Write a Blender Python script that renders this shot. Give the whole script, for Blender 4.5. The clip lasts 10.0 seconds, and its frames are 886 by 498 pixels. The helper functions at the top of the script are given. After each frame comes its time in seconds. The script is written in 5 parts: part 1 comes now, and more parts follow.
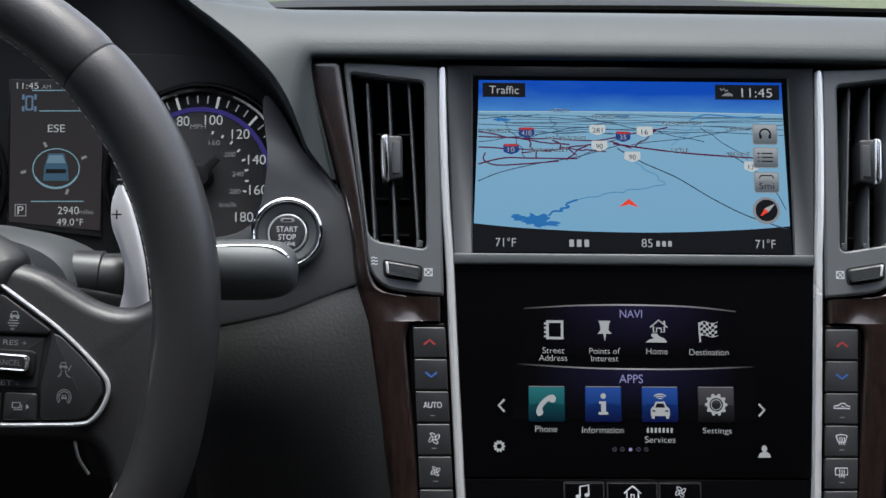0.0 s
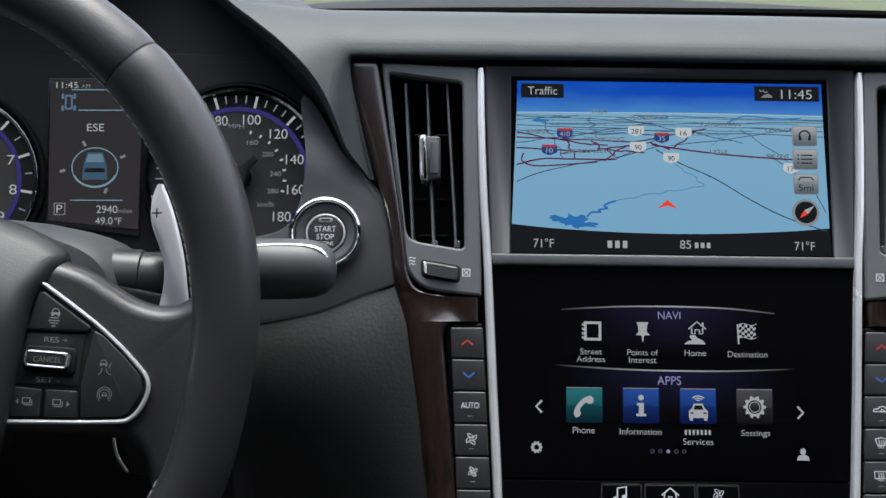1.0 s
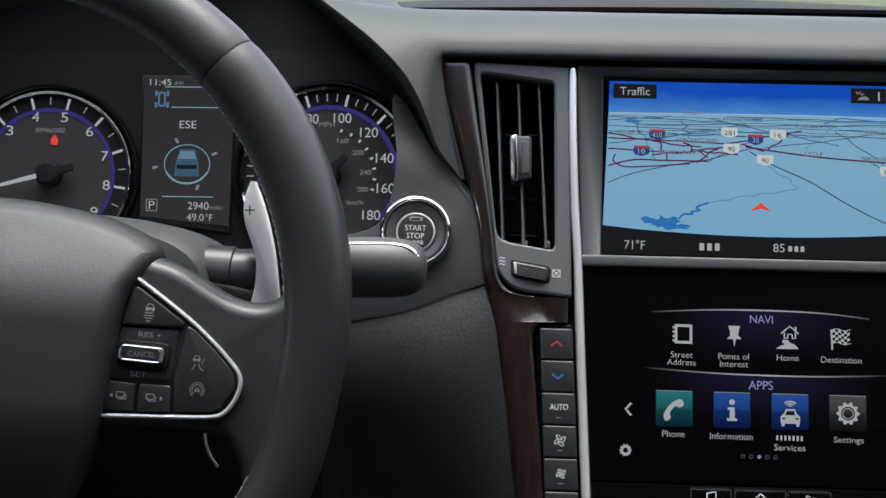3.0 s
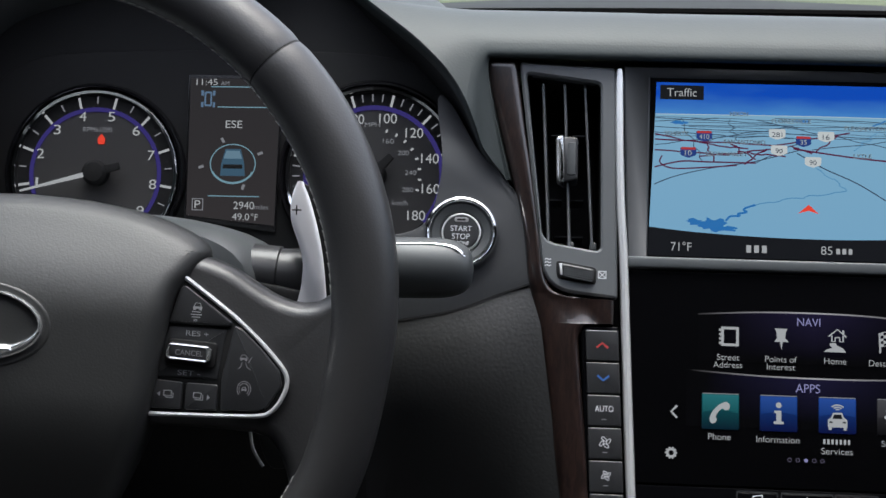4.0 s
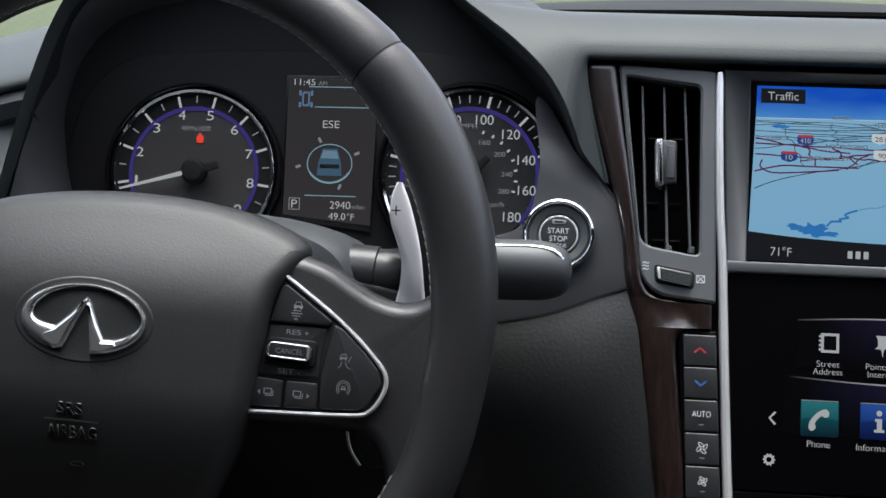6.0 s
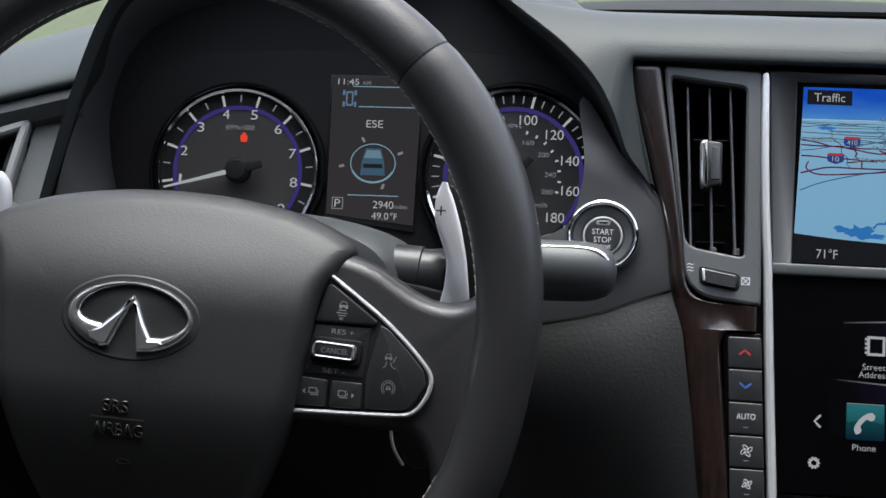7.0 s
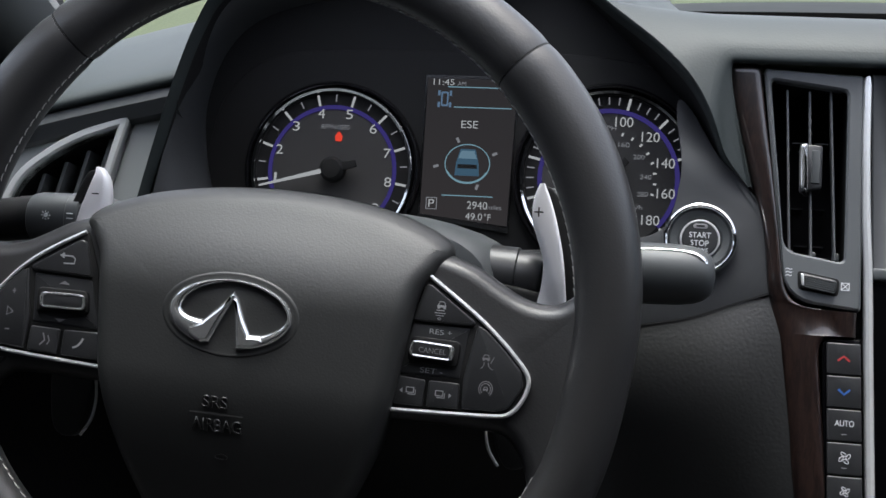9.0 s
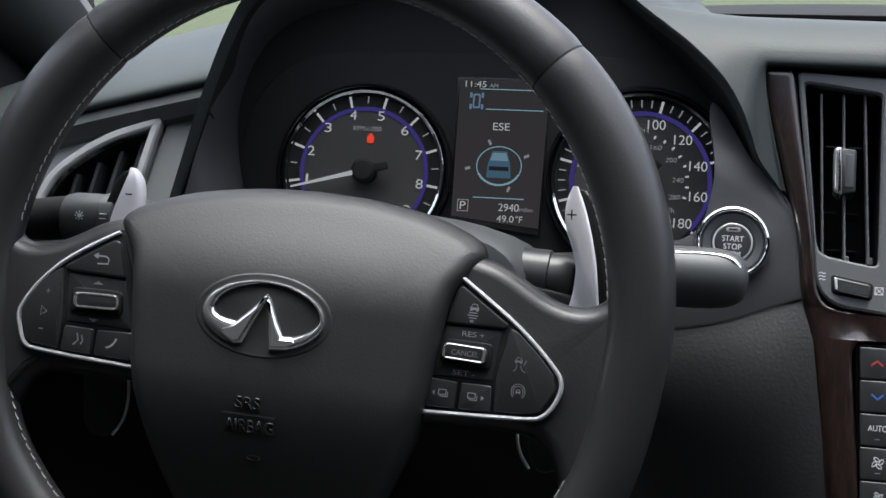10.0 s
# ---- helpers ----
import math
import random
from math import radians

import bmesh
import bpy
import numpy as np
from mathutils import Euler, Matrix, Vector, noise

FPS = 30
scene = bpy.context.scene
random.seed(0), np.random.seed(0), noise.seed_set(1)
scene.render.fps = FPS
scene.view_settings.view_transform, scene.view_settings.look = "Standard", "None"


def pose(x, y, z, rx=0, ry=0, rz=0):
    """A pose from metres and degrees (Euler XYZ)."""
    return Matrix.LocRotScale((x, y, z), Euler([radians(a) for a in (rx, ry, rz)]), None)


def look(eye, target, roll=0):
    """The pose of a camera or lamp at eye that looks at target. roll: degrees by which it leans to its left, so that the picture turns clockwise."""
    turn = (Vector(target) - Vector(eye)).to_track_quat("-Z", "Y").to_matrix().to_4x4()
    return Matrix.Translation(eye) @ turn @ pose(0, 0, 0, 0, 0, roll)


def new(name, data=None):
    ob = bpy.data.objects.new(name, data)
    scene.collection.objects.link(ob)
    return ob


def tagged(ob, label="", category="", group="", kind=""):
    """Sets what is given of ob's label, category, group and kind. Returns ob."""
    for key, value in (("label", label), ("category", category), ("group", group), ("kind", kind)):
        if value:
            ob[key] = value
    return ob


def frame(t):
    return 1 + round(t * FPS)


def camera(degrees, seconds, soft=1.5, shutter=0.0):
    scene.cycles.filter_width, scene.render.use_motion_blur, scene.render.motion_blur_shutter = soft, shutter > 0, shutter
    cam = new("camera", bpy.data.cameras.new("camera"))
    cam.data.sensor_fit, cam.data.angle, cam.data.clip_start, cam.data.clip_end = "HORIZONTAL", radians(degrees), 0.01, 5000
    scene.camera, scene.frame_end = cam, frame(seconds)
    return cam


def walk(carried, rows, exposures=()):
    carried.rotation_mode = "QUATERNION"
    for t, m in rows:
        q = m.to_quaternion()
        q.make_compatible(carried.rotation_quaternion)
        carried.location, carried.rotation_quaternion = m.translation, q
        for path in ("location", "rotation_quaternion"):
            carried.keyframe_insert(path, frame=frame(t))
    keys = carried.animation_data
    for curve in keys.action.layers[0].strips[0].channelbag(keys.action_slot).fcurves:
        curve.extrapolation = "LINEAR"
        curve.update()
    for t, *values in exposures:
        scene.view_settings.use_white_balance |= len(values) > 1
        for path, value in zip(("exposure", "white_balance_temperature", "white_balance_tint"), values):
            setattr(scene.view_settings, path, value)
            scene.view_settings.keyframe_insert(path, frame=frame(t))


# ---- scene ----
cam = camera(33.0, 10.0)
ROWS = [  # seconds, place, yaw, pitch, roll
    (0.0, -0.12262, -0.22043, 1.03961, -1.43, -13.997, 0.156),
    (0.5, -0.12525, -0.22055, 1.03792, -0.906, -13.878, 0.164),
    (1.0, -0.13011, -0.22052, 1.03718, -0.483, -13.817, 0.222),
    (1.5, -0.13239, -0.21975, 1.03687, 0.216, -13.811, 0.235),
    (2.0, -0.13539, -0.21924, 1.0386, 0.918, -13.947, 0.219),
    (2.5, -0.13795, -0.219, 1.03755, 1.603, -13.885, 0.237),
    (4.0, -0.147, -0.21869, 1.03666, 3.623, -13.823, 0.264),
    (4.5, -0.15216, -0.21917, 1.03625, 4.161, -13.783, 0.265),
    (5.0, -0.15709, -0.21991, 1.03724, 4.889, -13.843, 0.34),
    (5.5, -0.15948, -0.21968, 1.03699, 5.666, -13.819, 0.345),
    (7.0, -0.16965, -0.22017, 1.03819, 7.511, -13.903, 0.375),
    (7.5, -0.17408, -0.22093, 1.03817, 8.13, -13.882, 0.425),
    (8.0, -0.1774, -0.2217, 1.03803, 8.854, -13.872, 0.397),
    (8.5, -0.18371, -0.22246, 1.03858, 9.343, -13.924, 0.498),
    (9.0, -0.18523, -0.22244, 1.03824, 10.122, -13.906, 0.461),
    (9.5, -0.18958, -0.22279, 1.03703, 10.547, -13.814, 0.551),
    (10.0, -0.19044, -0.22322, 1.039, 10.997, -13.891, 0.545),
]
walk(cam, [(t, pose(x, y, z, 0, 0, yaw) @ pose(0, 0, 0, 90 + pitch) @ pose(0, 0, 0, 0, 0, roll)) for t, x, y, z, yaw, pitch, roll in ROWS])

# ---- light ----
scene.view_settings.exposure = 1.85
world = bpy.data.worlds.new("world")
scene.world = world
world.use_nodes = True
wn = world.node_tree.nodes
sky = wn.new("ShaderNodeTexSky")
sky.sky_type, sky.sun_disc = "NISHITA", False
sky.sun_elevation, sky.sun_rotation = radians(80), radians(29)
sky.dust_density, sky.air_density = 4.0, 1.0
soften = wn.new("ShaderNodeHueSaturation")
soften.inputs["Saturation"].default_value = 0.56
world.node_tree.links.new(sky.outputs[0], soften.inputs["Color"])
world.node_tree.links.new(soften.outputs[0], wn["Background"].inputs[0])
wn["Background"].inputs[1].default_value = 0.14
sun = new("sun", bpy.data.lights.new("sun", "SUN"))
sun.data.energy, sun.data.angle, sun.data.color = 1.05, radians(40), (0.89, 0.98, 0.98)
sun.matrix_world = look((-0.25, 0.45, 3.0), (0, 0, 0))

# ---- tools ----
MM = 0.001


def xyz(p, z=0.0):
    return Vector((p[0] * MM, p[1] * MM, (p[2] if len(p) > 2 else z) * MM))


def area(pts):
    return sum(a[0] * b[1] - b[0] * a[1] for a, b in zip(pts, pts[1:] + pts[:1])) / 2


def ccw(pts):
    pts = [tuple(p) for p in pts]
    return pts if area(pts) > 0 else pts[::-1]


def flip(pts, side):
    return [(side * p[0], *p[1:]) for p in pts]


def inset(pts, d):
    """A closed outline, drawn counter-clockwise, moved inwards by d."""
    out, n = [], len(pts)
    for i in range(n):
        a, b, c = Vector(pts[i - 1][:2]), Vector(pts[i][:2]), Vector(pts[(i + 1) % n][:2])
        e, f = (b - a), (c - b)
        if e.length < 1e-6 or f.length < 1e-6:
            e = f = (c - a)
        e, f = e.normalized(), f.normalized()
        m = Vector((-e.y - f.y, e.x + f.x))
        m = m.normalized() if m.length > 1e-6 else Vector((-e.y, e.x))
        k = max(0.45, m.dot(Vector((-e.y, e.x))))
        out.append(tuple(b + m * d / k))
    return out


def curve(pts, n=6, closed=False):
    """A smooth line through the points."""
    p = [Vector(q) for q in pts]
    out, count = [], len(p)
    for i in range(count if closed else count - 1):
        a, b, c, d = (p[(i + k) % count] if closed else p[min(max(i + k, 0), count - 1)] for k in (-1, 0, 1, 2))
        for j in range(n):
            t = j / n
            out.append(tuple(0.5 * (2 * b + (c - a) * t + (2 * a - 5 * b + 4 * c - d) * t * t + (3 * b - a - 3 * c + d) * t**3)))
    if not closed:
        out.append(tuple(p[-1]))
    return out


def rounded(pts, r, n=4):
    """A closed outline with rounded corners; r is one radius or one for each corner."""
    out, count = [], len(pts)
    for i in range(count):
        a, b, c = Vector(pts[i - 1][:2]), Vector(pts[i][:2]), Vector(pts[(i + 1) % count][:2])
        e, f = (a - b), (c - b)
        k = min(r[i] if isinstance(r, (list, tuple)) else r, e.length * 0.48, f.length * 0.48)
        p, q = b + e.normalized() * k, b + f.normalized() * k
        for j in range(n + 1):
            t = j / n
            out.append(tuple((1 - t) ** 2 * p + 2 * t * (1 - t) * b + t * t * q))
    return out


def box_outline(x, y, w, h, r=0.0, n=3):
    pts = [(x - w / 2, y - h / 2), (x + w / 2, y - h / 2), (x + w / 2, y + h / 2), (x - w / 2, y + h / 2)]
    return rounded(pts, r, n) if r else pts


def oval(x, y, rx, ry, n=40):
    return [(x + rx * math.cos(2 * math.pi * i / n), y + ry * math.sin(2 * math.pi * i / n)) for i in range(n)]


def loft(rings, wrap=True, first=False, last=False, into=None):
    """A skin over rings of points (millimetres)."""
    bm = into or bmesh.new()
    made = [[bm.verts.new(xyz(p)) for p in ring] for ring in rings]
    n = len(made[0])
    for a, b in zip(made, made[1:]):
        for i in range(n if wrap else n - 1):
            j = (i + 1) % n
            bm.faces.new((a[i], a[j], b[j], b[i]))
    if first:
        bm.faces.new(made[0][::-1])
    if last:
        bm.faces.new(made[-1])
    return bm


def slab(pts, z0, z1, bev=0.0, into=None, crown=None):
    """A plate with a rounded upper edge."""
    pts = ccw(pts)
    rings = [[(x, y, z0) for x, y in pts]]
    if bev:
        for k in (0.0, 0.3, 0.65, 1.0):
            inn = inset(pts, bev * (1 - math.cos(k * math.pi / 2)))
            rings.append([(x, y, z1 - bev * (1 - math.sin(k * math.pi / 2))) for x, y in inn])
    else:
        rings.append([(x, y, z1) for x, y in pts])
    return loft(rings, True, True, True, into)


def band(outer, inner, z0, z1, lip=0.0, into=None, zi=None):
    """A plate with a hole: both outlines have the same number of points."""
    outer, inner = ccw(outer), ccw(inner)
    zi = z1 if zi is None else zi
    o2, i2 = inset(outer, lip), inset(inner, -lip)
    rings = [[(*p, z0) for p in outer], [(*p, z1 - lip) for p in outer], [(*p, z1) for p in o2], [(*p, zi) for p in i2], [(*p, zi - lip) for p in inner], [(*p, z0) for p in inner]]
    return loft(rings, True, into=into)


def tube(path, r, n=8, closed=False, flat=1.0, into=None, up=(0, 0, 1)):
    """A rod along a path (millimetres); r is one radius or one for each point."""
    p = [Vector(q if len(q) > 2 else (*q, 0)) for q in path]
    rings, count = [], len(p)
    for i in range(count):
        a, b = (p[i - 1], p[(i + 1) % count]) if closed else (p[max(i - 1, 0)], p[min(i + 1, count - 1)])
        d = (b - a).normalized()
        side = d.cross(Vector(up))
        side = side.normalized() if side.length > 1e-4 else d.orthogonal().normalized()
        top = side.cross(d)
        k = r[i] if isinstance(r, (list, tuple)) else r
        rings.append([tuple(p[i] + k * (math.cos(2 * math.pi * j / n) * side + flat * math.sin(2 * math.pi * j / n) * top)) for j in range(n)])
    if closed:
        rings.append(rings[0])
    bm = loft(rings, True, not closed, not closed, into)
    if closed:
        bmesh.ops.remove_doubles(bm, verts=bm.verts, dist=1e-7)
    return bm


def ribbon(path, w, z, into=None):
    """A thin flat line on a plate."""
    bm = into or bmesh.new()
    p = [Vector(q[:2]) for q in path]
    rows = []
    for i, q in enumerate(p):
        d = (p[min(i + 1, len(p) - 1)] - p[max(i - 1, 0)]).normalized()
        s = Vector((-d.y, d.x)) * w / 2
        rows.append((bm.verts.new(xyz((*(q + s), z))), bm.verts.new(xyz((*(q - s), z)))))
    for a, b in zip(rows, rows[1:]):
        bm.faces.new((a[0], a[1], b[1], b[0]))
    return bm


def turned(profile, n=40, x=0, y=0, into=None, squash=1.0):
    """A body of revolution about the plate's normal: profile of radius and height."""
    rings = [[(x + r * math.cos(2 * math.pi * i / n), y + squash * r * math.sin(2 * math.pi * i / n), z) for i in range(n)] for r, z in profile]
    return loft(rings, True, False, profile[-1][0] < 0.1, into)


def link(name, mesh, material, parent, label=""):
    ob = new(name, mesh)
    if material and not mesh.materials:
        mesh.materials.append(material)
    ob.parent = parent
    return tagged(ob, label)


def part(name, bm, material, parent, label="", sharp=35, smooth=True):
    """Links a bmesh as one mesh object under a thing or a part."""
    bmesh.ops.recalc_face_normals(bm, faces=bm.faces)
    mesh = bpy.data.meshes.new(name)
    bm.to_mesh(mesh)
    bm.free()
    if smooth:
        mesh.polygons.foreach_set("use_smooth", [True] * len(mesh.polygons))
        mesh.set_sharp_from_angle(angle=radians(sharp))
    return link(name, mesh, material, parent, label)


def thing(name, m, label, category, group="", kind=""):
    ob = new(name)
    ob.empty_display_size = 0.02
    ob.matrix_world = m
    return tagged(ob, label, category, group, kind)


def lettering(body, x, y, w, z, material, parent, h=0.0, turn=0.0, name="lettering", label="", weight=0.0):
    """Words, w millimetres wide and centred on (x, y); weight thickens or thins the strokes."""
    font = bpy.data.curves.new("lettering", "FONT")
    font.body, font.extrude, font.offset = body, 0.0, weight
    ob = bpy.data.objects.new("lettering", font)
    scene.collection.objects.link(ob)
    mesh = bpy.data.meshes.new_from_object(ob.evaluated_get(bpy.context.evaluated_depsgraph_get()))
    bpy.data.objects.remove(ob)
    bpy.data.curves.remove(font)
    co = np.empty(len(mesh.vertices) * 3)
    mesh.vertices.foreach_get("co", co)
    co = co.reshape(-1, 3)
    lo, hi = co.min(0), co.max(0)
    kx = w / (hi[0] - lo[0])
    ky = h / (hi[1] - lo[1]) if h else kx
    co = (co - (lo + hi) / 2) * (kx, ky, 0) * MM
    c, s = math.cos(radians(turn)), math.sin(radians(turn))
    co = np.stack([co[:, 0] * c - co[:, 1] * s + x * MM, co[:, 0] * s + co[:, 1] * c + y * MM, np.full(len(co), z * MM)], 1)
    mesh.vertices.foreach_set("co", co.ravel())
    mesh.materials.clear()
    return link(name, mesh, material, parent, label)


# ---- materials ----
def surface(name, color, rough=0.5, metal=0.0, grain=0.0, size=0.0012, mottle=0.06, coat=0.0, glow=0.0, spec=0.5, cells=False, wear=0.04, folds=0.0):
    """Colour with a broad mottle and a fine grain that also gives relief; size is the grain's, in metres."""
    m = bpy.data.materials.new(name)
    m.use_nodes = True
    n, l = m.node_tree.nodes, m.node_tree.links
    b = n["Principled BSDF"]
    b.inputs["Base Color"].default_value = (*color, 1)
    b.inputs["Roughness"].default_value, b.inputs["Metallic"].default_value = rough, metal
    b.inputs["Specular IOR Level"].default_value, b.inputs["Coat Weight"].default_value = spec, coat
    b.inputs["Coat Roughness"].default_value = 0.04
    if glow:
        b.inputs["Emission Color"].default_value, b.inputs["Emission Strength"].default_value = (*color, 1), glow
        b.inputs["Base Color"].default_value = (0.0025, 0.0025, 0.003, 1)
        return m
    at = n.new("ShaderNodeTexCoord")
    broad = n.new("ShaderNodeTexNoise")
    broad.inputs["Scale"].default_value, broad.inputs["Detail"].default_value = 22.0, 5.0
    l.new(at.outputs["Object"], broad.inputs["Vector"])
    hue = n.new("ShaderNodeMix")
    hue.data_type = "RGBA"
    hue.inputs["A"].default_value = (*[c * (1 - mottle) for c in color], 1)
    hue.inputs["B"].default_value = (*[min(1, c * (1 + mottle)) for c in color], 1)
    l.new(broad.outputs["Fac"], hue.inputs["Factor"])
    l.new(hue.outputs["Result"], b.inputs["Base Color"])
    span = n.new("ShaderNodeMapRange")
    span.inputs["To Min"].default_value, span.inputs["To Max"].default_value = max(0, rough - wear), min(1, rough + wear)
    l.new(broad.outputs["Fac"], span.inputs["Value"])
    l.new(span.outputs["Result"], b.inputs["Roughness"])
    if grain:
        if cells:
            fine = n.new("ShaderNodeTexVoronoi")
            fine.feature = "SMOOTH_F1"
            warp = n.new("ShaderNodeTexNoise")
            warp.inputs["Scale"].default_value = 0.35 / size
            l.new(at.outputs["Object"], warp.inputs["Vector"])
            add = n.new("ShaderNodeMixRGB")
            add.inputs["Fac"].default_value = size * 1.2
            l.new(at.outputs["Object"], add.inputs["Color1"])
            l.new(warp.outputs["Color"], add.inputs["Color2"])
            l.new(add.outputs["Color"], fine.inputs["Vector"])
            out = fine.outputs["Distance"]
        else:
            fine = n.new("ShaderNodeTexNoise")
            fine.inputs["Detail"].default_value = 3.0
            l.new(at.outputs["Object"], fine.inputs["Vector"])
            out = fine.outputs["Fac"]
        fine.inputs["Scale"].default_value = 1 / size
        bump = n.new("ShaderNodeBump")
        bump.inputs["Strength"].default_value, bump.inputs["Distance"].default_value = grain, size * 0.35
        l.new(out, bump.inputs["Height"])
        l.new(bump.outputs["Normal"], b.inputs["Normal"])
        if folds:
            crease = n.new("ShaderNodeTexNoise")
            crease.inputs["Scale"].default_value, crease.inputs["Detail"].default_value, crease.inputs["Distortion"].default_value = 240.0, 4.0, 0.8
            l.new(at.outputs["Object"], crease.inputs["Vector"])
            fold = n.new("ShaderNodeBump")
            fold.inputs["Strength"].default_value, fold.inputs["Distance"].default_value = folds, 0.0016
            l.new(crease.outputs["Fac"], fold.inputs["Height"])
            l.new(fold.outputs["Normal"], bump.inputs["Normal"])
    return m


PAD = surface("dash_leather", (0.030, 0.0375, 0.038), 0.54, spec=0.32, grain=0.14, size=0.0013, cells=True)
KNEE = surface("knee_leather", (0.0115, 0.012, 0.0125), 0.48, spec=0.5, grain=0.20, size=0.0016, cells=True)
RIM = surface("rim_leather", (0.031, 0.031, 0.032), 0.36, spec=0.55, grain=0.15, size=0.0009, cells=True, folds=0.06)
HUB = surface("hub_leather", (0.0325, 0.0335, 0.0335), 0.47, grain=0.18, size=0.0010, cells=True)
PLASTIC = surface("dark_plastic", (0.050, 0.055, 0.058), 0.46, grain=0.12, size=0.0005)
GREY = surface("grey_plastic", (0.066, 0.072, 0.076), 0.40, grain=0.12, size=0.0005)
VENTGREY = surface("vent_plastic", (0.105, 0.112, 0.118), 0.40, grain=0.12, size=0.0005)
BLACK = surface("black_plastic", (0.009, 0.009, 0.0095), 0.65, spec=0.25, grain=0.1, size=0.0006)
GLOSS = surface("gloss_black", (0.0025, 0.0025, 0.003), 0.10, mottle=0.2, wear=0.03, spec=0.06)
KEY = surface("key_plastic", (0.026, 0.027, 0.029), 0.36, grain=0.1, size=0.0004)
CHROME = surface("chrome", (0.82, 0.83, 0.84), 0.07, 1.0, mottle=0.03, wear=0.02)
SATIN = surface("satin_silver", (0.80, 0.81, 0.82), 0.26, 0.50, grain=0.05, size=0.0004)
PADDLE = surface("paddle_magnesium", (0.82, 0.82, 0.84), 0.36, 0.25, grain=0.08, size=0.0005)
PRINT = surface("key_print", (0.62, 0.64, 0.66), 0.5)
KEYPRINT = surface("wheel_key_print", (0.30, 0.31, 0.32), 0.5)
BRIGHT = surface("bright_chrome", (0.88, 0.89, 0.90), 0.09, 0.86, mottle=0.03, wear=0.02)
DULL = surface("dull_silver", (0.60, 0.62, 0.63), 0.34, 0.45, grain=0.05, size=0.0004)
FAINT = surface("faint_print", (0.21, 0.21, 0.22), 0.5)
REDKEY = surface("red_print", (0.34, 0.03, 0.03), 0.5)
BLUEKEY = surface("blue_print", (0.03, 0.11, 0.36), 0.5)
THREAD = surface("grey_thread", (0.45, 0.45, 0.43), 0.8)


def wood_material():
    m = surface("lacquered_wood", (0.03, 0.016, 0.012), 0.30, coat=1.0)
    n, l = m.node_tree.nodes, m.node_tree.links
    at = n.new("ShaderNodeTexCoord")
    place = n.new("ShaderNodeMapping")
    place.inputs["Scale"].default_value = (110, 22, 60)
    place.inputs["Rotation"].default_value = (0, 0, radians(8))
    l.new(at.outputs["Object"], place.inputs["Vector"])
    wave = n.new("ShaderNodeTexNoise")
    wave.inputs["Scale"].default_value, wave.inputs["Detail"].default_value, wave.inputs["Distortion"].default_value = 4.0, 6.0, 1.4
    l.new(place.outputs["Vector"], wave.inputs["Vector"])
    ramp = n.new("ShaderNodeValToRGB")
    ramp.color_ramp.elements[0].position, ramp.color_ramp.elements[1].position = 0.38, 0.66
    ramp.color_ramp.elements[0].color = (0.0065, 0.0036, 0.0032, 1)
    ramp.color_ramp.elements[1].color = (0.025, 0.0135, 0.0108, 1)
    l.new(wave.outputs["Fac"], ramp.inputs["Fac"])
    l.new(ramp.outputs["Color"], n["Principled BSDF"].inputs["Base Color"])
    return m


WOOD = wood_material()


def light(name, color, glow=1.0):
    return surface(name, color, 0.3, glow=0.645 * glow, spec=0.06)


WHITE_LIT = light("white_light", (0.80, 0.84, 0.88), 0.180)
LILAC_LIT = light("lilac_light", (0.42, 0.42, 0.78), 0.22)
DIM_LIT = light("dim_light", (0.45, 0.47, 0.52), 0.172)
VIOLET_LIT = light("violet_light", (0.10, 0.08, 0.42), 0.14)
DIAL_LIT = light("dial_light", (0.80, 0.84, 0.88), 0.185)
RED_LIT = light("red_light", (0.90, 0.07, 0.04), 0.345)

# ---- outside and cabin ----
STACK = pose(0, 0.600, 0.93, 65.8) @ pose(0, -0.09, 0, 0, 0, -0.6) @ pose(0, 0.09, 0)
GAUGE = pose(-0.322, 0.629, 0.899, 72.3)
WHEEL = pose(-0.400, 0.470, 0.84, 72.0) @ pose(0, 0, 0, 0, 0, -3.3)


def plate(name, corners, material, label, category, kind="structure", thick=0.03):
    """A flat panel with thickness, from four corners in metres."""
    c = [Vector(p) for p in corners]
    nrm = (c[1] - c[0]).cross(c[2] - c[1]).normalized() * thick
    bm = bmesh.new()
    a, b = [bm.verts.new(p) for p in c], [bm.verts.new(p + nrm) for p in c]
    bm.faces.new(a), bm.faces.new(b[::-1])
    for i in range(4):
        bm.faces.new((a[i], b[i], b[(i + 1) % 4], a[(i + 1) % 4]))
    ob = part(name, bm, material, None, smooth=False)
    return tagged(ob, label, category, kind=kind)


def grass_material():
    m = surface("meadow", (0.046, 0.060, 0.022), 0.9, grain=0.6, size=0.05, mottle=0.3)
    return m


ground = plate("ground", [(-400, -400, 0), (400, -400, 0), (400, 400, 0), (-400, 400, 0)], grass_material(), "flat pale green meadow round the parked car", "ground", thick=-0.05)
LINER = surface("headliner", (0.05, 0.05, 0.052), 0.9, grain=0.3, size=0.002)
TRIMDARK = surface("door_trim", (0.03, 0.03, 0.032), 0.7, grain=0.2, size=0.002)


def ceiling():
    """The unseen roof lining behind the windscreen's upper edge, placed to limit top light."""
    return slab([(-660, 130), (660, 130), (660, -1500), (-660, -1500)], 1330, 1370, 2)


